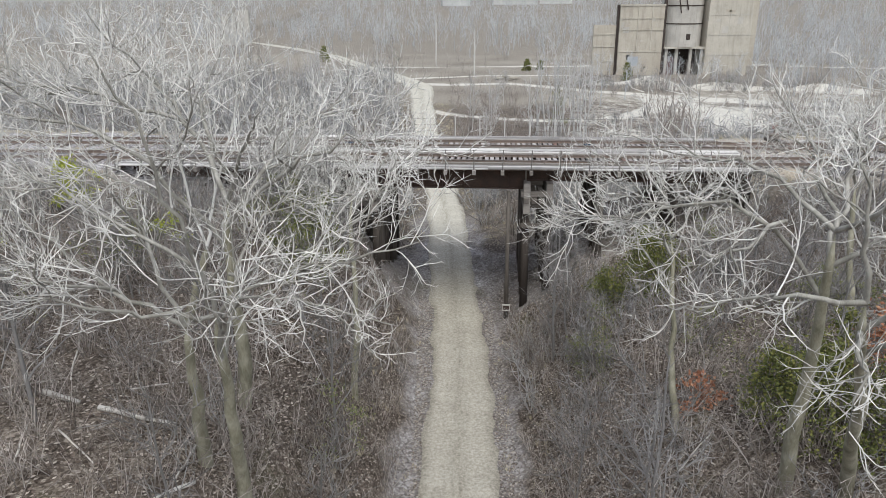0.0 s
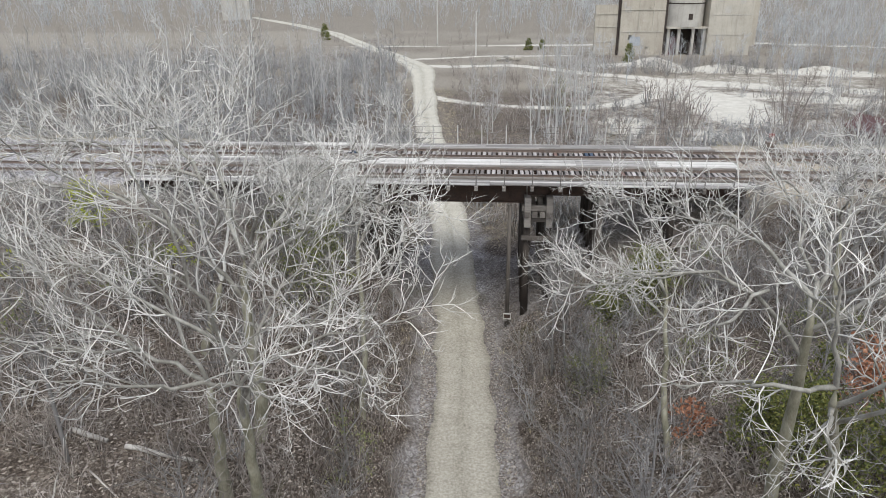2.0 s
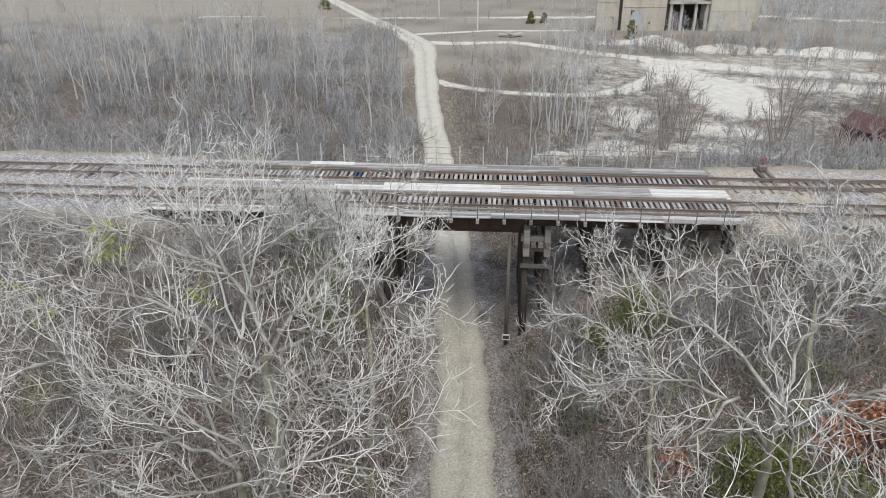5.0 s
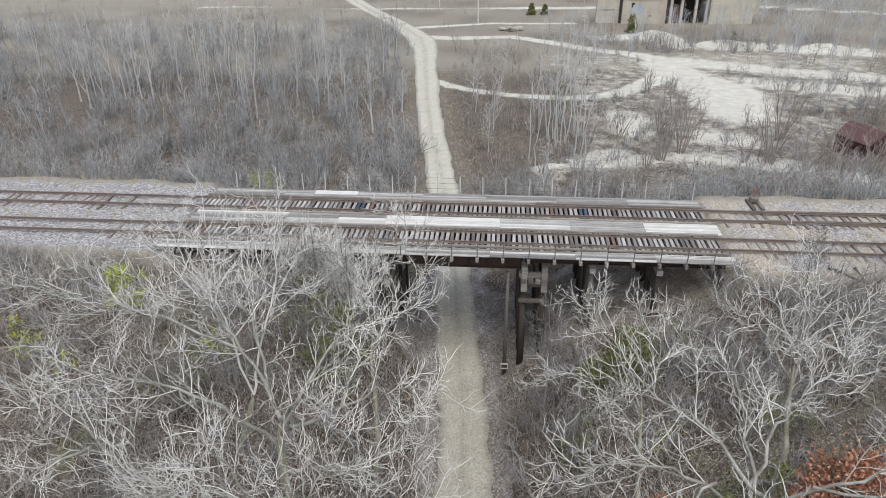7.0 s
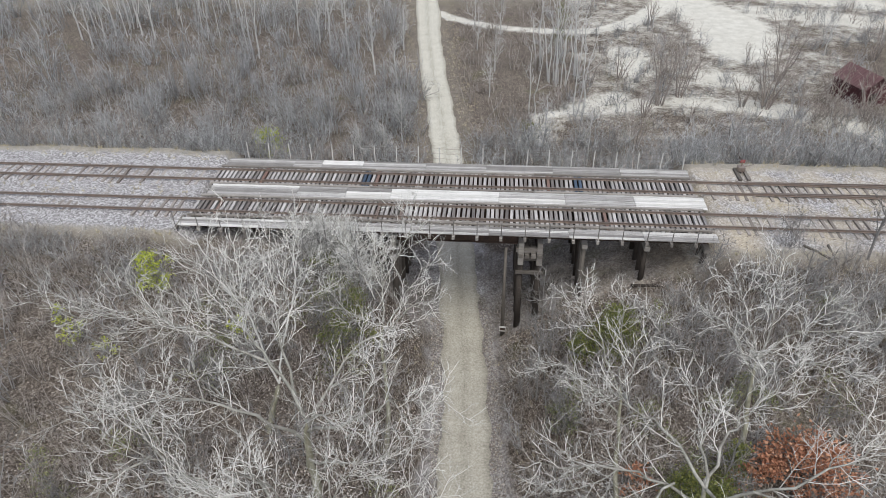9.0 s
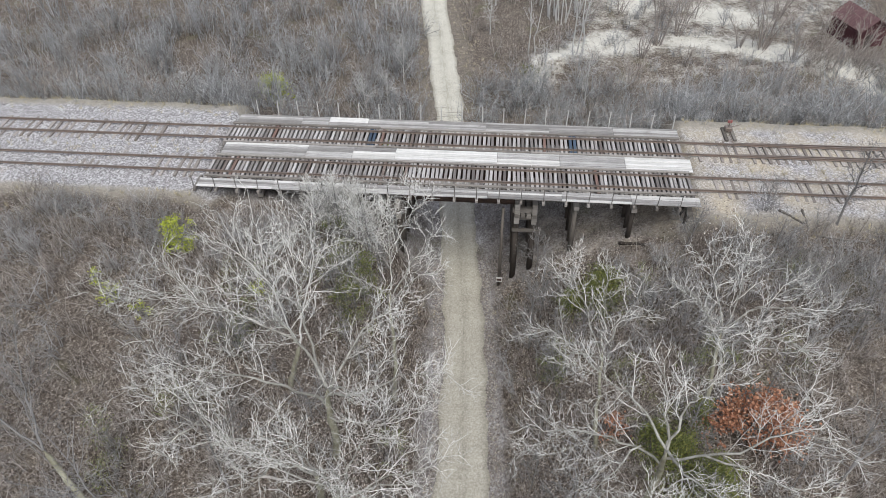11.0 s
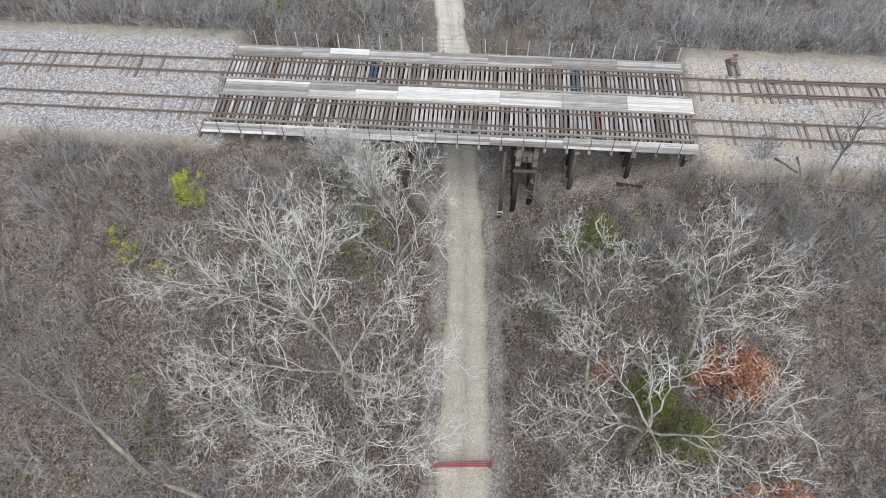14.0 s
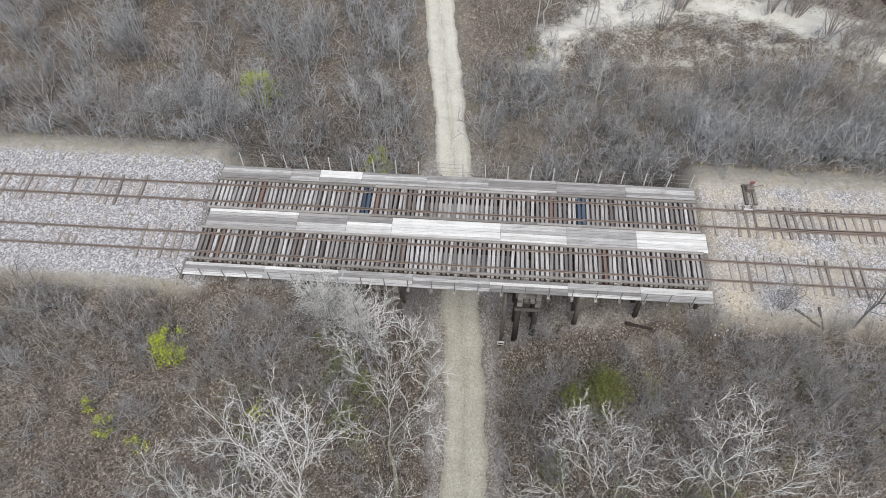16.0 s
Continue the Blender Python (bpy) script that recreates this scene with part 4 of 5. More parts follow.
spots = np.random.default_rng(17)
for k in range(34):
    side = -1 if k % 2 else 1
    x, y = side * spots.uniform(3.8, 19.0), spots.uniform(13, 35)
    if y > 31 and abs(x) < 5:
        continue
    small_tree("sapling", "thin leafless sapling in the undergrowth", x + float(trail_at(y)[0]), y, 260 + k, spots.uniform(3.2, 6.0), 0.04, spots.uniform(0.5, 0.9), (spots.uniform(-0.15, 0.15), spots.uniform(-0.1, 0.1)), M_TWIG_GREY, 6, 0.4)
small_tree("young_tree", "slender dark leafless tree beside the ballast", 24.6, 33.2, 299, 6.5, 0.09, 0.5, (0, 0), M_TWIG_GREY, 9, 0.6)


def fan_tree(name, label, x, y, seed, h, stems, spread, r, twig, density=0.5, category="tree"):
    """Several stems that fan out from one foot, each well branched."""
    rng = np.random.default_rng(seed)
    ob = thing(name, label, category, Matrix.Translation((x, y, float(ground_z(x, y)))))
    crown = []
    for k in range(stems):
        az = math.tau * (k + rng.uniform(0, 0.8)) / stems
        out = spread * h * rng.uniform(0.25, 1.0)
        foot = np.array([math.cos(az), math.sin(az), 0]) * 0.04 * h + np.array([0, 0, -0.3])
        tip = np.array([math.cos(az) * out, math.sin(az) * out, h * rng.uniform(0.7, 1.0)])
        lp, ln = limb_path(rng, foot, tip, 0.14, 8, 0.03)
        mesh_object("stem", *lines_mesh([(lp, list(np.linspace(r * rng.uniform(0.7, 1.1), 0.018, 9)), 5)]), twig, ob, smooth=True)
        dress(rng, crown, lp, ln, r * 0.6, density, 2.4, 0.25)
    mesh_object("crown", *lines_mesh(crown), twig, ob)
    return ob


# ---- brush ----
def merge_copies(name, templates, places, material, label, category, kind="stuff"):
    """One object of many copies: places are rows of template index, x, y, z, turn, scale, height scale."""
    Vs, Ts, off = [], [], 0
    for ti, x, y, z, a, s, hz in places:
        V, T = templates[int(ti)]
        c, n = math.cos(a) * s, math.sin(a) * s
        W = np.empty_like(V)
        W[:, 0] = V[:, 0] * c - V[:, 1] * n + x
        W[:, 1] = V[:, 0] * n + V[:, 1] * c + y
        W[:, 2] = V[:, 2] * hz + z
        Vs.append(W)
        Ts.append(T + off)
        off += len(V)
    V, T = np.concatenate(Vs), np.concatenate(Ts)
    me = bpy.data.meshes.new(name)
    me.vertices.add(len(V))
    me.vertices.foreach_set("co", V.astype(np.float32).ravel())
    me.loops.add(len(T) * 3)
    me.loops.foreach_set("vertex_index", T.astype(np.int32).ravel())
    me.polygons.add(len(T))
    me.polygons.foreach_set("loop_start", np.arange(0, len(T) * 3, 3, dtype=np.int32))
    me.polygons.foreach_set("loop_total", np.full(len(T), 3, np.int32))
    me.update(calc_edges=True)
    me.materials.append(material)
    return tagged(new(name, me), label, category, kind=kind)


def as_tris(V, F):
    T = []
    for f in F:
        T.append((f[0], f[1], f[2]))
        if len(f) == 4:
            T.append((f[0], f[2], f[3]))
    return np.asarray(V), np.array(T)


def shrub_lines(seed, h, w, stems, branches, twigs, r=0.014, bends=4, kinks=2):
    rng = np.random.default_rng(seed)
    L = []
    for s in range(stems):
        az, out = rng.uniform(0, math.tau), rng.uniform(0.1, 1.0) * w
        a = np.array([math.cos(az) * out * 0.25, math.sin(az) * out * 0.25, -0.15])
        tip = np.array([math.cos(az) * out, math.sin(az) * out, h * rng.uniform(0.6, 1.05)])
        sp, ln = limb_path(rng, a, tip, 0.1, bends, 0.11)
        L.append((sp, list(np.linspace(r, r * 0.45, bends + 1)), 3))
        for b in range(branches):
            f = 0.25 + 0.7 * (b + rng.random()) / branches
            k = min(int(f * bends), bends - 1)
            p = sp[k] + (sp[k + 1] - sp[k]) * (f * bends - k)
            bl = ln * rng.uniform(0.2, 0.42) * (1.2 - 0.5 * f)
            bp = grow(rng, p, off_way(rng, sp[k + 1] - sp[k], 25, 70), bl, kinks, 0.3, 0.10)
            L.append((bp, list(np.linspace(r * 0.6, r * 0.3, kinks + 1)), 3))
            for t in range(twigs):
                g = rng.random()
                kk = min(int(g * kinks), kinks - 1)
                p2 = bp[kk] + (bp[kk + 1] - bp[kk]) * (g * kinks - kk)
                L.append(([p2, p2 + off_way(rng, bp[kk + 1] - bp[kk], 25, 75) * bl * rng.uniform(0.4, 0.7)], [r * 0.4, r * 0.25], 3))
    return L


FINE = [as_tris(*lines_mesh(shrub_lines(300 + k, 1.0, 0.75, 7, 5, 3, 0.014, 3, 1))) for k in range(5)]
MED = [as_tris(*lines_mesh(shrub_lines(320 + k, 1.0, 0.75, 9, 5, 2, 0.0115, 3, 1))) for k in range(5)]
WHIP = [as_tris(*lines_mesh(shrub_lines(350 + k, 1.0, 0.9, 9, 4, 0, 0.0085, 2, 1))) for k in range(5)]
COARSE = [as_tris(*lines_mesh(shrub_lines(380 + k, 1.0, 0.24, 3, 7, 0, 0.008, 3, 1))) for k in range(5)]
WIDE = [as_tris(*lines_mesh(shrub_lines(360 + k, 1.0, 0.6, 7, 5, 2, 0.0125, 3, 1))) for k in range(4)]


def scatter(seed, n, x0, x1, y0, y1, keep, size, squash=(0.8, 1.2), sink=0.05):
    """Random places that keep(x, y, u, v, d) accepts; size gives metres across and high."""
    rng = np.random.default_rng(seed)
    x, y = rng.uniform(x0, x1, n), rng.uniform(y0, y1, n)
    u, v = (x - BX) * CS + (y - BY) * SN, -(x - BX) * SN + (y - BY) * CS
    tx, tw, _ = trail_at(y)
    d = x - tx
    ok = keep(x, y, u, v, d, rng.random(n))
    x, y = x[ok], y[ok]
    m = len(x)
    s = rng.uniform(*size, m)
    return np.stack([rng.integers(0, 4, m), x, y, ground_z(x, y) - sink, rng.uniform(0, math.tau, m), s, s * rng.uniform(*squash, m)], 1)


def patchy(x, y, s, seed):
    return 0.5 + 0.5 * bumps(x, y, s, seed)


near_keep = lambda x, y, u, v, d, r: (np.abs(d) > 2.9) & (v < -5.4) & (r < 0.25 + 0.75 * patchy(x, y, 2.6, 1.0))
merge_copies("undergrowth", FINE, scatter(1, 560, -34, 36, 9, 38, near_keep, (1.0, 2.3), (0.7, 1.15)), M_BRUSH, "tangled leafless brown undergrowth on leaf litter", "undergrowth")
merge_copies("undergrowth", FINE, scatter(2, 330, -40, 44, 9, 38, lambda x, y, u, v, d, r: (np.abs(d) > 3.4) & (v < -6.4) & (r < 0.2 + 0.8 * patchy(x, y, 3.1, 4.0)), (1.2, 2.8), (0.7, 1.1)), M_BRUSH_GREY, "tangled leafless grey undergrowth on leaf litter", "undergrowth")
merge_copies("undergrowth", WIDE, scatter(3, 40, -40, 40, -20, 8, lambda x, y, u, v, d, r: np.abs(d) > 3.2, (1.5, 3.0)), M_BRUSH, "leafless brown undergrowth behind the start of the trail", "undergrowth")

merge_copies("undergrowth", WHIP, scatter(21, 1300, -30, 32, 9, 37, lambda x, y, u, v, d, r: (np.abs(d) > 2.8) & (v < -5.6), (1.1, 2.4), (0.6, 1.1)), M_BRUSH, "thin brown whips and dead stalks standing in leaf litter", "undergrowth")
merge_copies("thicket", WHIP, scatter(22, 1700, -60, 50, 34, 56, lambda x, y, u, v, d, r: (np.abs(u) > 17.5) & (v > 5.9) & (v < 10) & (r < 0.4 + 0.3 * (v > 7.2) + 0.25 * (u < 0)), (0.6, 1.8), (0.6, 1.1)), M_THICKET, "low grey brush along the edge of the embankment", "thicket")

merge_copies("undergrowth", MED, scatter(23, 250, 3.5, 30, 23, 36, lambda x, y, u, v, d, r: (np.abs(d) > 3.2) & (v < -5.6) & (v > -14), (0.9, 2.2), (0.7, 1.1)), M_BRUSH_GREY, "grey leafless brush on the slope below the bridge", "undergrowth")
merge_copies("undergrowth", MED, scatter(24, 140, -30, -3, 27, 37, lambda x, y, u, v, d, r: (np.abs(d) > 3.2) & (v < -5.8) & (v > -12), (0.9, 2.2), (0.7, 1.1)), M_BRUSH_GREY, "grey leafless brush on the bank below the railway", "undergrowth")
far_left = lambda x, y, u, v, d, r: (d < -2.6) & (v > 8.5) & (y < 152) & (r < 0.4 + 0.6 * patchy(x, y, 3.5, 2.0))
merge_copies("thicket", MED, scatter(4, 430, -62, -2, 48, 80, far_left, (2.4, 4.2), (0.8, 1.2)), M_THICKET, "dense grey leafless thicket beyond the railway", "thicket")
merge_copies("thicket", MED, scatter(5, 170, -60, -2, 48, 84, far_left, (2.0, 3.8), (0.8, 1.2)), M_BRUSH, "dense brown leafless thicket beyond the railway", "thicket")
merge_copies("thicket", WIDE, scatter(6, 700, -100, -3, 78, 152, far_left, (3.0, 5.2), (0.8, 1.3)), M_THICKET, "dense grey leafless thicket, farther off", "thicket")
far_right = lambda x, y, u, v, d, r: (d > 3.0) & (v > 8.0) & (r < 0.15 + 0.85 * patchy(x, y, 3.3, 5.0) * np.where((x > 18) & (y > 62), 0.4, 1.0))
merge_copies("thicket", MED, scatter(7, 220, 2, 55, 47, 66, far_right, (1.6, 3.4), (0.7, 1.1)), M_THICKET, "grey leafless brush at the foot of the embankment", "thicket")
merge_copies("thicket", MED, scatter(8, 260, 2, 55, 47, 66, far_right, (1.6, 4.0), (0.7, 1.1)), M_BRUSH, "brownish leafless brush at the foot of the embankment", "thicket")
merge_copies("thicket", MED, scatter(25, 230, 3, 50, 48, 63, lambda x, y, u, v, d, r: (d > 2.6) & (v > 8.0), (1.8, 4.4), (0.7, 1.2)), M_THICKET, "pale grey leafless brush beside the trail", "thicket")
merge_copies("scrub", WIDE, scatter(26, 330, 13, 66, 68, 112, lambda x, y, u, v, d, r: (np.min([seg_dist(x, y, p) for p in SAND_WAYS + SAND_FLATS[:1]], axis=0) > 0.8) & (r < 0.8), (1.2, 2.8), (0.6, 1.1)), M_THICKET, "grey leafless scrub on sandy ground", "scrub")
scrub_keep = lambda x, y, u, v, d, r: (d > 3) & (np.min([seg_dist(x, y, p) for p in SAND_WAYS + SAND_FLATS[:2]], axis=0) > 0.8) & (r < np.where(x < 14, 0.8, 0.3))
merge_copies("scrub", WIDE, scatter(9, 700, 2, 90, 66, 140, scrub_keep, (1.0, 3.2), (0.7, 1.3)), M_BRUSH, "sparse leafless scrub on sandy ground", "scrub")
field_keep = lambda x, y, u, v, d, r: (np.abs(d) > 5) & (np.min([seg_dist(x, y, p) for p in SAND_WAYS], axis=0) > 1.2) & (r < 0.35)
merge_copies("scrub", COARSE, scatter(10, 900, -120, 130, 120, 205, field_keep, (1.5, 4.5), (0.8, 1.6)), M_BRUSH, "sparse leafless scrub in the field", "scrub")
# far woods wear the twig colour with haze painted in
merge_copies("far_woods", COARSE, scatter(11, 1100, -260, 280, 200, 420, lambda x, y, u, v, d, r: (np.abs(d) > 4) & (r < 0.25 + 0.75 * smooth01((y - 215) / 60) + 0.3 * (x > 30)), (7, 13), (0.8, 1.2)), M_FAR_HAZE, "grey leafless woods in the distance, paled by painted haze", "woods")
merge_copies("far_woods", COARSE, scatter(12, 500, 65, 170, 110, 215, lambda x, y, u, v, d, r: r < smooth01((x - 60) / 40), (5, 10), (0.8, 1.2)), M_FAR_HAZE, "grey leafless woods at the edge of the field, paled by painted haze", "woods")
merge_copies("far_woods", COARSE, scatter(13, 900, -420, 450, 420, 760, lambda x, y, u, v, d, r: r < 2, (10, 17), (0.7, 1.0)), M_FAR_HAZE, "grey leafless woods on the rise at the horizon, paled by painted haze", "woods")


def grass_lines(seed):
    rng = np.random.default_rng(seed)
    L = []
    for _ in range(9):
        az, o = rng.uniform(0, math.tau), rng.uniform(0.1, 0.8)
        a = np.array([math.cos(az), math.sin(az), 0]) * rng.uniform(0, 0.25)
        L.append(([a, a + np.array([math.cos(az) * o * 0.5, math.sin(az) * o * 0.5, rng.uniform(0.5, 1.0)])], [0.03, 0.01], 3))
    return L


GRASS = [as_tris(*lines_mesh(grass_lines(390 + k))) for k in range(5)]
edge_keep = lambda x, y, u, v, d, r: (np.abs(u) > 17.5) & (((v > 5.0) & (v < 9.0)) | ((v < -4.6) & (v > -7.5)) | ((np.abs(v - 0.35) < 0.8) & (r < 0.5))) & (r < patchy(x, y, 2.0, 8.0))
merge_copies("dry_grass", GRASS, scatter(14, 9000, -45, 50, 30, 56, edge_keep, (0.3, 0.6), (0.6, 1.0)), M_STRAW, "tufts of dry straw-coloured grass along the ballast", "grass")
merge_copies("dry_grass", GRASS, scatter(15, 5000, -8, 8, 9, 120, lambda x, y, u, v, d, r: (np.abs(d) > 1.8) & (np.abs(d) < 4.5) & ((v < -5) | (v > 7)) & (r < 0.8), (0.2, 0.5), (0.6, 1.0)), M_STRAW, "tufts of dry grass beside the trail", "grass")
merge_copies("scrub", WIDE, scatter(16, 160, 26, 72, 132, 144.5, lambda x, y, u, v, d, r: r < 0.8, (1.2, 3.4), (0.8, 1.4)), M_BRUSH_GREY, "leafless scrub in front of the concrete ruin", "scrub")
merge_copies("scrub", MED, scatter(17, 60, 38, 52, 64, 70, lambda x, y, u, v, d, r: r < 0.9, (1.6, 3.2), (0.7, 1.1)), M_BRUSH, "brown leafless brush round the shed", "scrub")


# ---- leafy shrubs, evergreens, rust-leaved oaks ----
def leaf_cloud(rng, n, size, shape):
    """Small folded leaves; shape(rng) gives a place and a way."""
    V, F = [], []
    for _ in range(n):
        p, w = shape(rng)
        w = w / (np.linalg.norm(w) + 1e-9)
        s = np.cross(w, rng.normal(0, 1, 3))
        s /= np.linalg.norm(s) + 1e-9
        nrm = np.cross(w, s)
        ln, wd = size * rng.uniform(0.7, 1.3), size * rng.uniform(0.28, 0.45)
        b = len(V)
        V += [p, p + w * ln * 0.5 + s * wd + nrm * wd * 0.4, p + w * ln, p + w * ln * 0.5 - s * wd + nrm * wd * 0.4]
        F += [(b, b + 1, b + 2), (b, b + 2, b + 3)]
    return V, F


def leafy_shrub(name, label, x, y, h, w, leaves, size, material, seed, category="shrub", cone=False, lift=0.25, stems=8):
    rng = np.random.default_rng(seed)
    z = float(ground_z(x, y))
    ob = thing(name, label, category, Matrix.Translation((x, y, z)))
    L = shrub_lines(seed, h * 0.95, w * 0.85, stems, 6, 2, 0.02)
    mesh_object("stem", *lines_mesh(L), M_TWIG_GREY, ob)
    clumps = []
    for _ in range(max(14, leaves // 40)):
        f = rng.uniform(lift, 1.0)
        rad = w * ((1.05 - f) ** 0.8 if cone else math.sqrt(max(0.05, 1 - (2 * f - 0.95) ** 2))) * rng.uniform(0.35, 1.05)
        az = rng.uniform(0, math.tau)
        clumps.append(np.array([math.cos(az) * rad, math.sin(az) * rad, f * h]))

    def shape(g):
        c = clumps[g.integers(len(clumps))]
        p = c + g.normal(0, 1, 3) * np.array([0.16, 0.16, 0.12]) * w
        out = np.array([c[0], c[1], 0.0]) / (w + 1e-6) + g.normal(0, 0.5, 3) + np.array([0, 0, -0.1 if cone else 0.25])
        return p, out

    mesh_object("foliage", *leaf_cloud(rng, leaves, size, shape), material, ob)
    return ob


YEL = "small shrub in fresh yellow-green leaf among bare brush"
leafy_shrub("leafy_shrub", YEL, -17.6, 32.5, 2.6, 1.1, 1100, 0.13, M_YELLOW, 1)
leafy_shrub("leafy_shrub", YEL, -20.3, 27.8, 1.5, 0.7, 240, 0.12, M_YELLOW, 2)
leafy_shrub("leafy_shrub", YEL, -21.5, 29.0, 1.4, 0.5, 130, 0.12, M_YELLOW, 3)
leafy_shrub("leafy_shrub", YEL, -18.4, 26.8, 1.3, 0.6, 120, 0.12, M_YELLOW, 4)
leafy_shrub("leafy_shrub", YEL, -11.9, 28.4, 1.7, 0.7, 220, 0.12, M_YELLOW, 5)
leafy_shrub("leafy_shrub", "shrub in yellow-green leaf at the foot of the embankment", -17.5, 62.0, 3.4, 1.9, 1300, 0.16, M_YELLOW, 6)
leafy_shrub("leafy_shrub", "low green shrub beside the bridge's fence", -6.2, 52.8, 2.6, 1.4, 650, 0.15, M_YELLOW, 7)
leafy_shrub("leafy_shrub", "low olive shrub beside the trail", 8.6, 66.8, 1.6, 1.2, 300, 0.14, M_OLIVE, 8)
leafy_shrub("leafy_shrub", "yellowish leafy shrub under the bridge end", -8.2, 33.6, 3.0, 1.2, 260, 0.13, M_OLIVE, 9)
for k, (x, y, h, w, n) in enumerate([(-7.6, 34.6, 4.4, 1.7, 1500), (-9.6, 34.2, 3.4, 1.5, 900), (20.4, 34.6, 3.0, 1.5, 900)]):
    leafy_shrub("leafy_shrub", "twiggy shrub in grey-white bud beside the bridge", x, y, h, w, n, 0.07, M_WHITE_LEAF, 15 + k, "shrub", False, 0.3, 14)
for k, (x, y, h, w, n) in enumerate([(-24.2, 57.2, 3.2, 1.8, 900), (-17.2, 55.8, 2.6, 1.3, 420), (-21.5, 60.5, 4.2, 2.0, 500), (14.6, 55.4, 2.6, 1.4, 350), (17.6, 53.4, 2.0, 1.2, 260)]):
    leafy_shrub("leafy_shrub", "shrub with small grey-white buds in the thicket", x, y, h, w, n, 0.10, M_WHITE_LEAF, 20 + k)
for k, (x, y, h, w, n) in enumerate([(9.4, 30.7, 3.0, 2.1, 5000), (7.6, 31.0, 2.0, 1.1, 1200), (10.9, 18.0, 3.0, 2.0, 4200), (12.2, 16.2, 3.2, 2.0, 4200), (10.2, 19.6, 2.4, 1.3, 1800), (12.6, 20.2, 2.6, 1.2, 1400), (-5.6, 30.2, 4.0, 1.5, 900), (-6.6, 28.2, 3.4, 1.4, 700), (16.2, 95.6, 6.0, 1.5, 1300)]):
    leafy_shrub("juniper", "bushy olive-green juniper under bare trees", x, y, h, w, n, 0.11, M_OLIVE, 30 + k, "evergreen", True, 0.08, 6)
for k, (x, y, h, w, n) in enumerate([(15.5, 19.3, 2.9, 1.9, 3000), (13.2, 19.6, 1.6, 0.9, 260), (14.6, 12.6, 2.6, 1.3, 600), (16.4, 12.4, 2.4, 1.2, 420), (8.4, 21.4, 1.2, 1.0, 260)]):
    leafy_shrub("young_oak", "young oak still holding dry rust-orange leaves", x, y, h, w, n, 0.17, M_ORANGE, 50 + k, "tree", False, 0.25, 7)
for k, (x, y, h) in enumerate([(40.2, 152.5, 3.6), (22.2, 176.0, 2.6), (25.5, 177.0, 2.2), (-30.6, 205.0, 4.0), (57.5, 141.5, 1.8)]):
    leafy_shrub("conifer", "small dark green conifer in the open field", x, y, h, h * 0.4, 1400, 0.26, M_OLIVE, 70 + k, "evergreen", True, 0.05, 4)

green = np.random.default_rng(23)
for k, (x0, x1, y0, y1) in enumerate([(-13, -3.6, 20, 34)] * 9 + [(5, 13, 19, 34)] * 6 + [(-22, -12, 14, 32)] * 4 + [(14, 24, 12, 30)] * 4):
    leafy_shrub("honeysuckle", "straggling shrub with sparse dull green leaves", green.uniform(x0, x1), green.uniform(y0, y1), green.uniform(1.6, 3.4), green.uniform(1.0, 1.9), 420, 0.085, M_SPARSE, 100 + k, "shrub", False, 0.2, 9)

# pale slender trees beyond the railway
PALE = "tall slender leafless tree with a whitish trunk"
for k, (x, y, h) in enumerate([(-48.6, 97.2, 9.6), (-46.7, 97.2, 10.1), (-43.5, 102.4, 12.3), (-41.1, 100.5, 11.2), (-15.6, 96.5, 11.3), (-8.7, 85.6, 11.2), (-20.8, 101.9, 10.9), (-51.6, 100.8, 11.2), (-66.4, 127.9, 8.1), (-47.4, 102.5, 14.5), (-5.6, 79.1, 6.8), (-15.3, 109.8, 8.2), (-41.3, 112.5, 11.3), (-62.8, 113.0, 9.3), (-5.4, 94.6, 6.0), (-17.2, 97.8, 10.4), (-12.6, 92.5, 9.0)]):
    small_tree("pale_tree", PALE, x, y, 400 + k, h, 0.14, 0.32, (0.03 * math.sin(k * 2.3), 0), M_ASPEN, 8, 0.35, M_ASPEN)
for k, (x, y, h, n) in enumerate([(-36.6, 110.3, 15.4, 5), (-25.1, 91.8, 15.0, 3), (-32.1, 110.2, 13.9, 3), (-46.0, 106.0, 13.0, 4)]):
    fan_tree("pale_tree", "tall whitish leafless tree forking low into several stems", x, y, 440 + k, h, n, 0.16, 0.13, M_ASPEN, 0.4)
spots = np.random.default_rng(7)
for k in range(36):
    x, y = spots.uniform(-72, -6), spots.uniform(98, 136)
    if x > trail_at(y)[0] - 4:
        continue
    small_tree("pale_tree", PALE, x, y, 410 + k + 20, spots.uniform(8, 13.5), 0.09, 0.28, (spots.uniform(-0.09, 0.09), 0), M_ASPEN if k % 3 else M_TWIG_GREY, 6, 0.3, M_ASPEN)
for k in range(26):
    x, y = spots.uniform(-50, -4), spots.uniform(54, 90)
    small_tree("grey_tree", "slender grey leafless tree standing in the thicket", x, y, 600 + k, spots.uniform(4.2, 7.5), 0.06, 0.45, (spots.uniform(-0.1, 0.1), 0), M_THICKET, 7, 0.28, M_THICKET)
for k, (x, y, h, n, s) in enumerate([(13.9, 80.9, 15.0, 6, 0.16), (13.1, 82.2, 12.4, 4, 0.22), (14.5, 71.7, 12.6, 3, 0.16), (9.3, 70.8, 11.4, 2, 0.10), (16.4, 84.0, 11.0, 4, 0.2), (12.0, 86.5, 10.0, 3, 0.2)]):
    fan_tree("pale_tree", "tall leafless tree with several whitish stems", x, y, 460 + k, h, n, s, 0.11, M_ASPEN, 0.42)
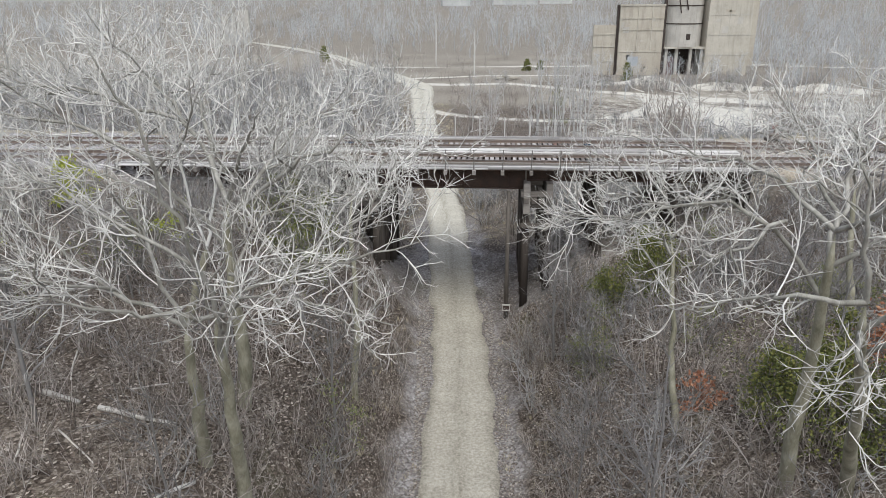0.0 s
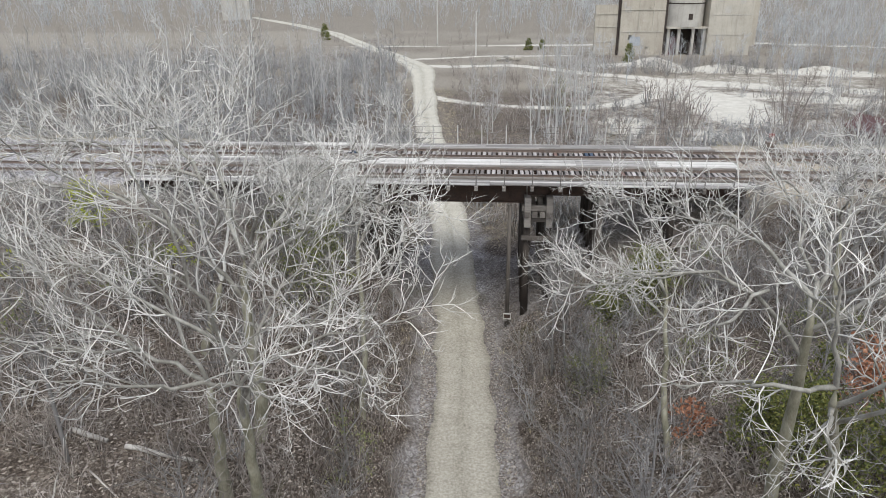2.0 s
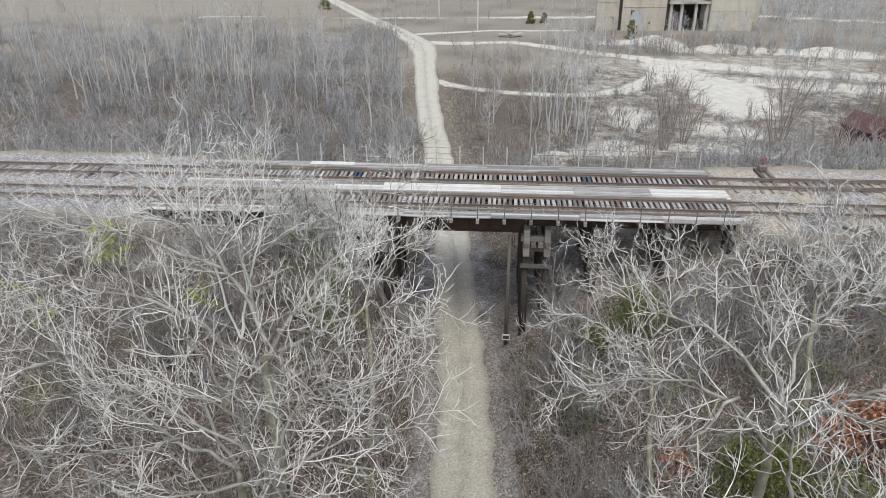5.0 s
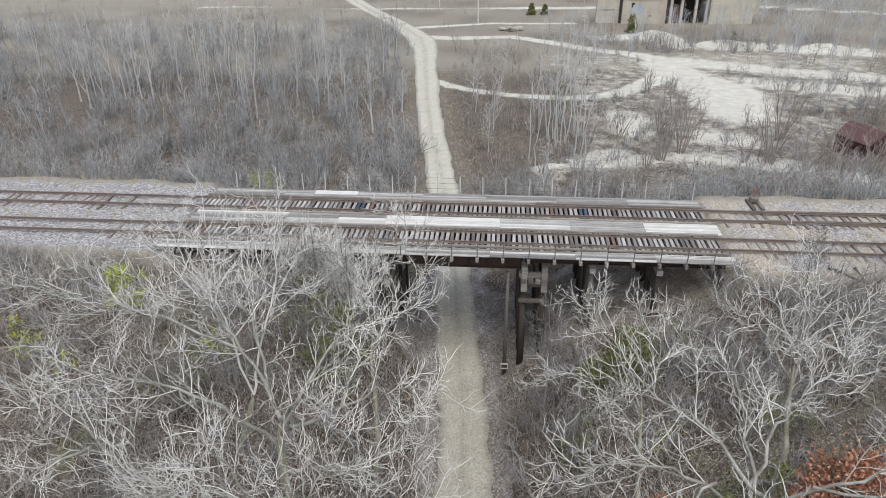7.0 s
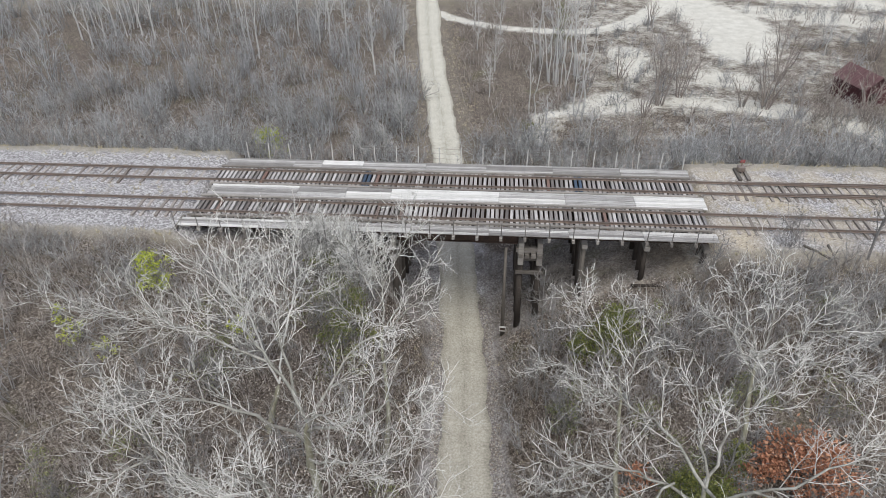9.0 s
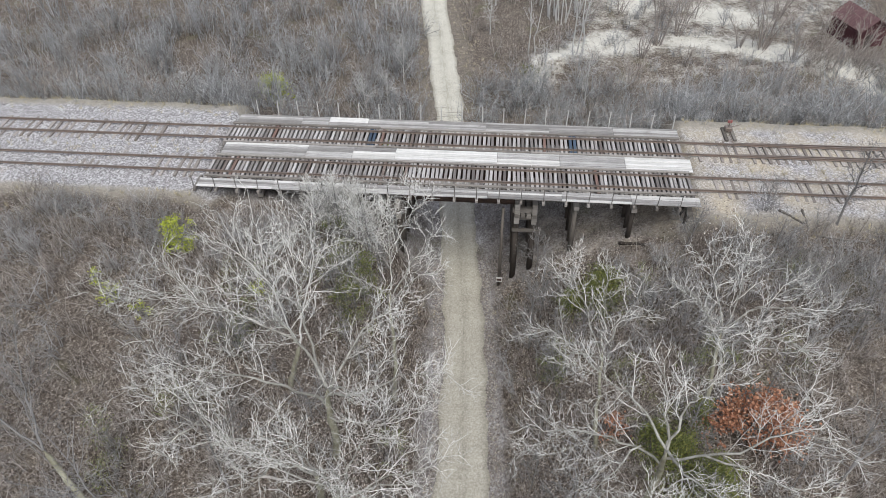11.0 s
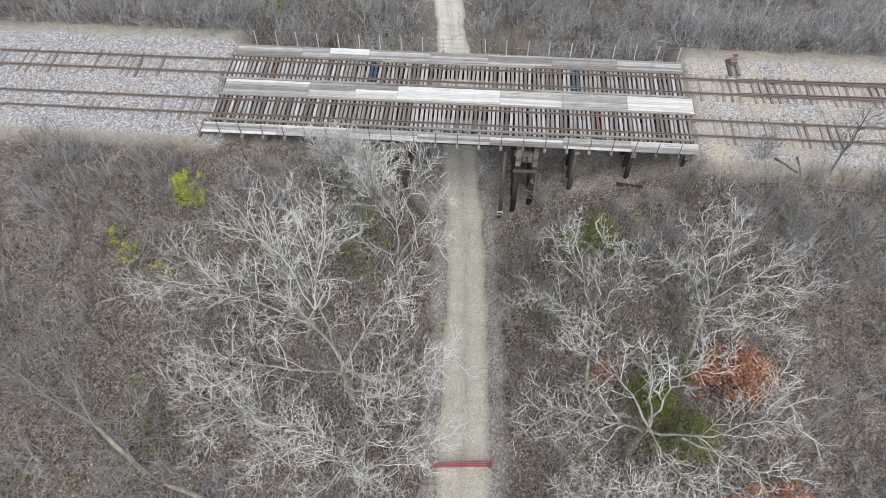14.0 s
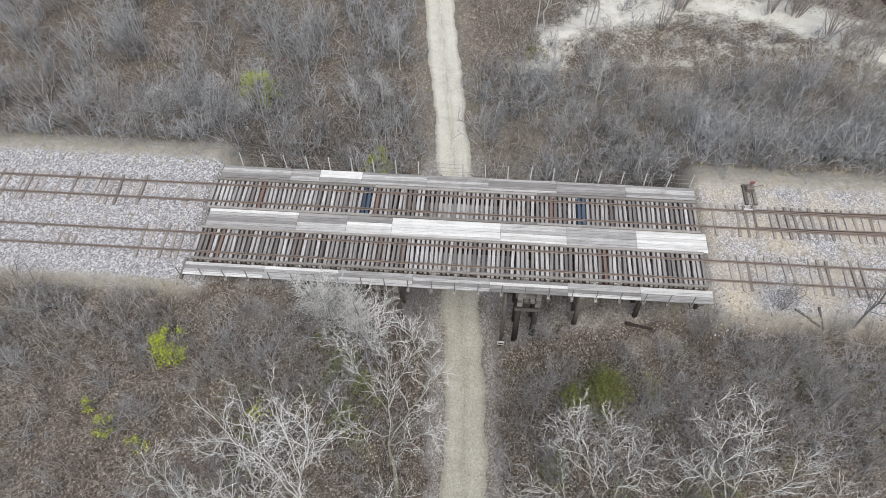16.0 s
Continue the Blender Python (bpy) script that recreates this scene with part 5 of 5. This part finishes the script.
for k, (x, y, h) in enumerate([(17.2, 99.6, 9), (18.6, 98.4, 8), (24.0, 113.0, 7), (8.6, 117.0, 6), (11.0, 118.5, 6), (4.7, 102.9, 7.3), (8.3, 100.9, 6.3), (-4.6, 66.4, 5.6), (-8.2, 59.6, 5.0), (-6.0, 60.8, 4.6), (9.8, 64.0, 6.0), (13.6, 61.0, 5.5), (5.2, 78, 5.5), (6.4, 86, 6), (4.6, 94, 6), (49.8, 89.9, 6.6)]):
    small_tree("pale_tree", "leafless tree with a whitish stem", x, y, 480 + k, h, 0.08, 0.4, (0, 0), M_ASPEN, 8, 0.4, M_ASPEN)
for k, (x, y, h, n, s) in enumerate([(24.2, 74.7, 9.1, 9, 0.34), (27.1, 77.0, 7.1, 8, 0.4), (40.5, 81.6, 8.5, 9, 0.42), (35.8, 73.4, 7.4, 9, 0.5), (55.6, 88.3, 6.5, 7, 0.4), (43.4, 74.0, 5.4, 8, 0.5), (33.4, 74.0, 3.6, 7, 0.6), (46.2, 71.6, 4.2, 8, 0.6), (18.6, 62.4, 5.0, 7, 0.5), (28.6, 63.0, 5.0, 8, 0.5), (21.8, 71.6, 4.0, 7, 0.5), (17.4, 80.8, 4.0, 6, 0.5), (21.6, 83.3, 3.6, 5, 0.5), (-28.4, 57.6, 4.6, 7, 0.5), (-36.0, 60.0, 5.4, 7, 0.5), (30.5, 104.0, 4.2, 6, 0.4), (37.8, 69.5, 5.4, 8, 0.5), (60.5, 78.0, 6.0, 7, 0.45)]):
    fan_tree("brown_tree", "bushy brown leafless tree fanning out from sandy ground", x, y, 500 + k, h, n, s, 0.075, M_BRUSH, 0.55)
for k in range(26):
    x, y = spots.uniform(18, 80), spots.uniform(112, 143)
    if min(float(seg_dist(x, y, p)) for p in SAND_WAYS + SAND_FLATS[:1]) < 1.5:
        continue
    small_tree("grey_tree", "slender grey leafless tree on the sandy waste, haze put into its colour", x, y, 640 + k, spots.uniform(4.5, 9.0), 0.08, 0.4, (spots.uniform(-0.05, 0.05), 0), M_FAR_HAZE, 7, 0.25, M_FAR_HAZE)

for k, (x, y, h) in enumerate([(42.0, 151.0, 4.5), (47.6, 149.5, 6.0), (50.8, 152.0, 5.2), (53.4, 148.0, 7.0), (57.6, 151.0, 5.4), (62.4, 149.0, 6.4), (67.0, 152.0, 7.0), (37.0, 155.0, 5.0), (33.6, 151.5, 6.4)]):
    small_tree("grey_tree", "slender grey leafless tree in front of the ruin, haze put into its colour", x, y, 680 + k, h, 0.09, 0.5, (0, 0), M_FAR_HAZE, 7, 0.3, M_FAR_HAZE)

# ---- the concrete ruin with its silo ----
ruin = thing("silo_ruin", "ruined concrete works with a round silo and tall tower", "ruin", Matrix.Translation((0.1, 163, -3.2)) @ Matrix.Scale(1.116, 4))
bm = box(bmesh.new(), 31.4, 35.9, 1.2, 2.0, 0, 11.4)
part("wall", bm, M_CONCRETE_WARM, ruin, "low ochre concrete wall")
for z in (4.4, 7.2, 9.6):
    part("ledge", box(bmesh.new(), 31.4, 35.9, 1.08, 1.22, z, z + 0.16), M_CONCRETE, ruin)
part("wall", box(bmesh.new(), 36.3, 45.0, 0.4, 1.4, 0, 15.0), M_CONCRETE_WARM, ruin, "tall stained ochre concrete wall")
# near-black strip painted where the gap between the walls lies in shade
part("pilaster_or_gap", box(bmesh.new(), 35.85, 36.35, 0.9, 1.5, 0, 15.2), M_DARK, ruin, "dark strip standing in for the shade of an open gap")
part("coping", box(bmesh.new(), 36.2, 45.1, 0.25, 1.5, 15.0, 15.3), M_CONCRETE, ruin)
for x in (39.8, 42.6):
    part("pilaster_or_gap", box(bmesh.new(), x, x + 0.18, 0.27, 0.42, 6.5, 15.0), M_CONCRETE, ruin)
for z in (6.3, 10.4, 12.6):
    part("ledge", box(bmesh.new(), 36.3, 45.0, 0.28, 0.42, z, z + 0.14), M_CONCRETE, ruin)
# second near-black strip, the shade of the gap beside the silo
part("pilaster_or_gap", box(bmesh.new(), 45.0, 45.5, 0.6, 1.3, 0, 24.0), M_DARK, ruin, "dark strip standing in for the shade of an open gap")
bm = bmesh.new()
bmesh.ops.create_cone(bm, cap_ends=True, segments=40, radius1=4.0, radius2=4.0, depth=18.0, matrix=Matrix.Translation((49.4, 3.4, 7.2 + 9.0)))
part("silo", bm, M_CONCRETE_GREY, ruin, "round grey concrete silo", smooth=False)
for z in (11.6, 15.0, 19.0):
    bm = bmesh.new()
    bmesh.ops.create_cone(bm, cap_ends=True, segments=40, radius1=4.06, radius2=4.06, depth=0.22, matrix=Matrix.Translation((49.4, 3.4, z)))
    part("hoop", bm, M_DARK, ruin, "dark band round the silo")
part("slab", box(bmesh.new(), 45.4, 53.4, -0.3, 7.4, 6.85, 7.2), M_CONCRETE, ruin)
part("window", box(bmesh.new(), 49.3, 50.1, -0.68, -0.52, 8.6, 9.7), M_DARK, ruin, "small dark square window")
for x in (45.7, 47.8, 50.6, 52.8):
    part("pillar", box(bmesh.new(), x, x + 0.5, 0.2, 0.8, 0, 6.85), M_CONCRETE_GREY, ruin)
# dark sheet added so that the undercroft reads as shaded
part("shade_sheet", box(bmesh.new(), 45.4, 53.4, 5.0, 5.4, 0, 6.85), M_DARK, ruin, "dark sheet standing in for the shade inside the undercroft")
part("machine", box(bmesh.new(), 46.6, 48.0, 1.4, 3.0, 0, 5.2, 0.1), M_ROOF, ruin, "rusty red plant in the undercroft")
part("machine", box(bmesh.new(), 50.4, 52.2, 1.6, 3.0, 0, 4.0, 0.1), M_DARK, ruin)
bm = box(bmesh.new(), 53.4, 62.0, -0.6, 6.0, 0, 25.0)
part("tower", bm, M_CONCRETE, ruin, "tall plain concrete tower")
part("tower_side", box(bmesh.new(), 62.0, 63.2, -0.2, 6.0, 3.4, 25.0), M_CONCRETE_WARM, ruin, "paler side of the tower")
for z in (5.6, 9.4, 13.2, 17.0):
    part("ledge", box(bmesh.new(), 53.3, 62.06, -0.66, -0.58, z, z + 0.1), M_CONCRETE_GREY, ruin)
part("ladder", tube(tube(bmesh.new(), [(47.9, -0.75, 13.6), (47.0, -0.8, 17.5)], 0.12, 6), [(49.2, -0.75, 14.2), (48.3, -0.8, 18.0)], 0.12, 6), M_DARK, ruin)

wear = random.Random(9)
for k in range(16):
    x, z = wear.uniform(36.6, 43.6), wear.uniform(2.0, 13.6)
    part("patch", box(bmesh.new(), x, x + wear.uniform(0.4, 1.4), 0.36, 0.42, z, z + wear.uniform(0.3, 1.2), 0.0), wear.choice((M_CONCRETE, M_CONCRETE_GREY, M_CONCRETE_WARM)), ruin)
for k in range(10):
    x, z = wear.uniform(53.8, 60.6), wear.uniform(1.0, 14.0)
    part("patch", box(bmesh.new(), x, x + wear.uniform(0.6, 1.6), -0.65, -0.59, z, z + wear.uniform(0.5, 1.6), 0.0), wear.choice((M_CONCRETE_GREY, M_CONCRETE_WARM)), ruin)
part("graffiti", box(bmesh.new(), 38.3, 40.4, 0.35, 0.41, 3.6, 5.4, 0.0), M_BLUE, ruin, "smeared pale blue paint")

post_ruin = thing("concrete_block", "pale concrete stub wall standing among far trees", "ruin", Matrix.Translation((-76, 285, -2.5)))
part("wall", box(bmesh.new(), -4.5, 1.0, 0, 3, 0, 12, 0.2), M_CONCRETE_GREY, post_ruin)
part("wall", box(bmesh.new(), 1.1, 6.0, 0.4, 2.6, 0, 14, 0.2), M_CONCRETE_GREY, post_ruin)

# ---- dark red shed ----
shed = thing("shed", "small dark red shed with a ribbed metal roof", "shed", Matrix.Translation((47.2, 75.6, -1.0)) @ Matrix.Rotation(radians(14), 4, 'Z') @ Matrix.Scale(0.78, 4))
for x0, x1, y0, y1 in ((-2.3, -2.15, -3.0, 3.0), (2.15, 2.3, -3.0, 3.0), (-2.15, 2.15, -3.0, -2.85), (-2.15, 2.15, 2.85, 3.0)):
    part("wall", box(bmesh.new(), x0, x1, y0, y1, -0.4, 2.5), M_SHED, shed)
for y in (-2.92, 2.92):
    bm = bmesh.new()
    vs = [bm.verts.new((x, yy, z)) for yy in (y - 0.06, y + 0.06) for x, z in ((-2.25, 2.5), (2.25, 2.5), (0, 4.1))]
    bm.faces.new(vs[:3]), bm.faces.new(vs[:2:-1])
    for i in range(3):
        bm.faces.new((vs[i], vs[i + 3], vs[(i + 1) % 3 + 3], vs[(i + 1) % 3]))
    part("gable", bm, M_SHED, shed)
for s in (-1, 1):
    m = Matrix.Translation((0, 0, 4.2)) @ Matrix.Rotation(s * radians(35.5), 4, 'Y')
    x0, x1 = (0.0, 3.0) if s > 0 else (-3.0, 0.0)
    slope = part("roof", box(bmesh.new(), x0, x1, -3.4, 3.4, -0.06, 0.0, 0.0, m), M_ROOF, shed)
    for k in range(14):
        part("roof_rib", box(bmesh.new(), x0, x1, -3.3 + 0.5 * k, -3.24 + 0.5 * k, 0.0, 0.06, 0.0, m), M_ROOF, slope)
part("door", box(bmesh.new(), -0.9, 0.2, -3.06, -3.0, -0.4, 1.7), M_DARK, shed, "dark plank door")

# ---- red pipe gate across the trail ----
gate = thing("pipe_gate", "low faded red pipe gate across the gravel trail", "gate", Matrix.Translation((-0.35, 17.1, -2.6)))
for z in (0.35, 0.7, 1.08):
    part("rail", tube(bmesh.new(), [(-1.55, 0, z), (1.75, -0.02, z)], 0.055, 8), M_RED, gate)
for x in (-1.55, 0.1, 1.75):
    part("upright", tube(bmesh.new(), [(x, 0, 0.2), (x, 0, 1.12)], 0.05, 8), M_RED, gate)
for x in (-1.85, 1.95):
    part("post", tube(bmesh.new(), [(x, 0, -0.4), (x, 0, 1.25)], 0.09, 8), M_RED, gate, "thick red gate post")
part("panel", box(bmesh.new(), -1.2, 1.7, -0.02, 0.02, 0.4, 0.66), M_RED, gate)

# ---- switch stand beside the far track ----
stand = thing("switch_stand", "rusty railway switch stand on two long dark timbers", "switch stand", RAILWAY)
for u in (20.15, 20.75):
    part("headblock", box(bmesh.new(), u - 0.12, u + 0.12, 3.95, 5.7, DECK - 0.14, DECK + 0.06, 0.015), M_CRIB, stand)
part("base", box(bmesh.new(), 20.2, 20.7, 5.0, 5.5, DECK + 0.06, DECK + 0.4, 0.03), M_RAIL, stand)
part("mast", tube(bmesh.new(), [(20.45, 5.25, DECK + 0.38), (20.45, 5.25, DECK + 0.85)], 0.04, 8), M_RAIL, stand)
part("target", box(bmesh.new(), 20.28, 20.62, 5.22, 5.28, DECK + 0.68, DECK + 0.92, 0.02), M_RED, stand, "faded red target")
part("lever", tube(bmesh.new(), [(20.5, 5.2, DECK + 0.35), (21.3, 5.3, DECK + 0.55)], 0.03, 6), M_RAIL, stand)
part("throw_rod", tube(bmesh.new(), [(20.45, 5.0, DECK + 0.1), (20.45, 1.8, DECK + 0.1)], 0.03, 6), M_RAIL, stand)
part("plate", box(bmesh.new(), 19.8, 20.6, 3.34, 3.5, DECK + 0.02, DECK + 0.1, 0.01), M_POST, stand, "white painted plate")

# ---- logs, old timbers, poles, far houses ----
def log(name, label, a, b, r, material, category="log"):
    za, zb = float(ground_z(*a)) + r * 0.7, float(ground_z(*b)) + r * 0.7
    rng = np.random.default_rng(int(abs(a[0] * 100)) + 3)
    p, ln = limb_path(rng, (*a, za), (*b, zb), 0.02, 7, 0.01)
    bm = tube(bmesh.new(), [tuple(q) for q in p], list(np.linspace(r, r * 0.7, 8)), 8)
    me = bpy.data.meshes.new(name)
    bm.to_mesh(me)
    bm.free()
    me.materials.append(material)
    me.shade_smooth()
    return tagged(new(name, me), label, category)


log("fallen_log", "bleached fallen log on leaf litter", (-11.9, 17.6), (-10.7, 17.2), 0.09, M_LOG)
log("fallen_log", "bleached fallen log on leaf litter", (-10.1, 17.0), (-8.0, 17.0), 0.08, M_LOG)
log("fallen_log", "pale broken branch on leaf litter", (-7.0, 15.2), (-7.6, 13.9), 0.06, M_LOG)
for a, b in (((21.7, -4.3), (23.1, -5.4)), ((23.26, -4.1), (23.3, -5.6)), ((17.9, -6.6), (21.4, -6.0)), ((23.8, -6.0), (27.0, -6.3)), ((17.5, -7.4), (19.6, -7.0)), ((8.0, -5.4), (10.4, -5.2))):
    p, q = to_world(*a), to_world(*b)
    log("old_timber", "grey old timber lying beside the tracks", (p.x, p.y), (q.x, q.y), 0.09, M_CRIB, "timber")
p, q = to_world(12.0, -3.9), to_world(13.6, -4.6)
log("old_timber", "dark timber lying on the slope under the bridge", (p.x, p.y), (q.x, q.y), 0.13, M_PILE, "timber")
for k, (x, y, w, tilt) in enumerate(((14.2, 156.2, 2.6, 9), (16.4, 155.6, 3.0, -7), (15.4, 155.0, 2.2, 16))):
    ob = part("rubble_slab", box(bmesh.new(), -w / 2, w / 2, -0.8, 0.8, -0.2, 0.2, 0.04), M_CONCRETE, None)
    ob.matrix_world = pose(x, y, float(ground_z(x, y)) + 0.25 + 0.2 * k, 0, tilt, 20 * k)
    tagged(ob, "pale broken concrete slab beside the sandy track", "rubble", "broken slabs")
for x, y, h in ((8.9, 166, 9.7), (0.4, 190, 12.5)):
    ob = tagged(mesh_object("pole", *lines_mesh([([(x, y, -1.6), (x, y, h * 0.5), (x, y, h - 1.3), (x, y, h - 1.25)], [0.2, 0.17, 0.14, 0.05], 8)]), M_POST), "plain pale pole standing in the field", "pole")


def far_house(x, y, w, dp, h, turn):
    z = float(ground_z(x, y))
    ob = thing("house", "pale low house with a grey roof among distant trees", "house", Matrix.Translation((x, y, z)) @ Matrix.Rotation(turn, 4, 'Z'), "distant houses")
    part("wall", box(bmesh.new(), -w / 2, w / 2, -dp / 2, dp / 2, -1, h), M_WALL_FAR, ob)
    bm = bmesh.new()
    pr = [(-dp / 2 - 0.5, h), (dp / 2 + 0.5, h), (0, h + dp * 0.28)]
    a = [bm.verts.new((-w / 2 - 0.5, p, q)) for p, q in pr]
    b = [bm.verts.new((w / 2 + 0.5, p, q)) for p, q in pr]
    bm.faces.new(a), bm.faces.new(b[::-1])
    for i in range(3):
        bm.faces.new((a[i], b[i], b[(i + 1) % 3], a[(i + 1) % 3]))
    part("roof", bm, M_ROOF_FAR, ob)


for x, y, w, dp, h, a in ((20, 650, 24, 12, 5, 0.1), (75, 690, 40, 14, 5, 0.0), (118, 720, 30, 12, 5, -0.2)):
    far_house(x, y, w, dp, h, a)


# ---- fallen leaves and loose stones on the trail's shoulders ----
def litter(name, label, n, seed, lo, hi, y0, y1, size, material, category):
    rng = np.random.default_rng(seed)
    y = rng.uniform(y0, y1, n)
    tx, tw, tz = trail_at(y)
    off = tw + rng.gamma(1.6, hi / 3.2, n) + lo
    x = tx + np.where(rng.random(n) < 0.5, -1, 1) * off
    z = ground_z(x, y) + 0.012
    V, T = [], []
    for k in range(n):
        a, s = rng.uniform(0, math.tau), rng.uniform(*size)
        c, q = math.cos(a) * s, math.sin(a) * s
        up = rng.uniform(0.0, 0.5) * s
        b = 4 * k
        V += [(x[k] + c, y[k] + q, z[k]), (x[k] - q * 0.6, y[k] + c * 0.6, z[k] + up), (x[k] - c, y[k] - q, z[k] + 0.01), (x[k] + q * 0.6, y[k] - c * 0.6, z[k] + up * 0.6)]
        T += [(b, b + 1, b + 2), (b, b + 2, b + 3)]
    tagged(mesh_object(name, V, T, material), label, category, kind="stuff")


litter("fallen_leaves", "dry fallen leaves along the trail's shoulders", 9000, 5, -0.1, 2.4, 8, 40, (0.03, 0.075), M_FALLEN, "leaves")
litter("fallen_leaves", "dry fallen leaves on the wood's floor", 36000, 6, 1.0, 16.0, 8, 36, (0.04, 0.09), M_FALLEN, "leaves")

for k, (x, y, h, n) in enumerate([(-7.2, 35.2, 4.4, 9), (-5.7, 34.4, 4.6, 8), (-8.8, 35.8, 3.6, 7)]):
    fan_tree("pale_shrub", "tall bushy shrub of fine whitish twigs beside the bridge", x, y, 700 + k, h, n, 0.38, 0.03, M_TWIG, 1.3, "shrub")
litter("loose_stones", "loose pale stones along the gravel trail's edges", 11000, 7, -0.15, 1.9, 8, 60, (0.025, 0.07), M_STONE, "stones")

# bushes of the far thicket that stand out singly, and brush on the shoulders of the embankment
for k, (x, y, h, n, pale) in enumerate([(-40.9, 70.8, 4.6, 8, 1), (-29.5, 56.4, 3.6, 6, 0), (-24.4, 66.3, 4.6, 9, 1), (-24.8, 59.0, 3.4, 8, 1), (-12.8, 70.0, 5.0, 8, 0), (-8.0, 62.8, 4.2, 8, 1), (-5.4, 69.8, 3.6, 7, 0), (-30.9, 68.9, 4.8, 8, 0), (-17.4, 54.6, 2.8, 7, 1),
                                        (-39.0, 60.8, 4.2, 8, 0), (13.7, 65.1, 4.4, 8, 0), (16.6, 62.9, 3.6, 8, 1), (20.3, 58.1, 4.2, 9, 0), (28.1, 61.0, 4.8, 9, 0), (32.5, 61.6, 5.2, 9, 0), (10.1, 56.5, 3.6, 8, 1), (16.5, 51.4, 2.6, 9, 1), (22.5, 52.8, 3.0, 8, 1), (29.3, 51.4, 3.2, 8, 1), (15.0, 55.7, 3.2, 8, 0), (36.5, 50.0, 3.0, 8, 0)]):
    fan_tree("bush", "rounded pale grey leafless bush in the thicket" if pale else "dark brown-grey leafless bush in the thicket", x, y, 720 + k, h, n, 0.42, 0.035, M_BRUSH_GREY if pale else M_THICKET, 0.62, "bush")
for k, (x, y, h, n) in enumerate([(19.5, 30.6, 1.8, 7), (21.9, 29.6, 2.4, 8), (24.3, 31.0, 2.0, 7), (25.6, 28.6, 2.6, 8), (22.5, 27.4, 2.6, 8), (18.0, 30.4, 1.8, 7), (13.6, 33.2, 1.6, 6), (6.2, 32.2, 2.6, 6), (-26.9, 35.4, 1.6, 7), (-23.3, 34.2, 1.6, 7), (-26.5, 31.7, 2.0, 7), (-14.6, 33.6, 1.8, 7), (-11.8, 32.6, 2.2, 7)]):
    fan_tree("bush", "low spreading pale grey leafless bush on the bank", x, y, 750 + k, h, n, 0.7, 0.028, M_BRUSH_GREY, 0.6, "bush")

# dead branches on the leaf litter
for a, b, r in (((-11.0, 14.4), (-11.5, 16.0), 0.03), ((-7.4, 14.9), (-7.3, 16.9), 0.035), ((-12.5, 21.3), (-11.5, 18.4), 0.035), ((-13.1, 17.6), (-11.9, 18.3), 0.03), ((-9.7, 18.2), (-8.3, 19.0), 0.03), ((-10.6, 15.8), (-9.3, 14.8), 0.03),
                ((-5.1, 22.2), (-4.4, 25.0), 0.03), ((-10.3, 20.2), (-9.3, 19.8), 0.03), ((7.0, 18.4), (8.4, 19.6), 0.03), ((6.2, 22.6), (7.6, 21.4), 0.03)):
    log("fallen_branch", "thin pale dead branch lying on leaf litter", a, b, r, M_LOG, "branch")
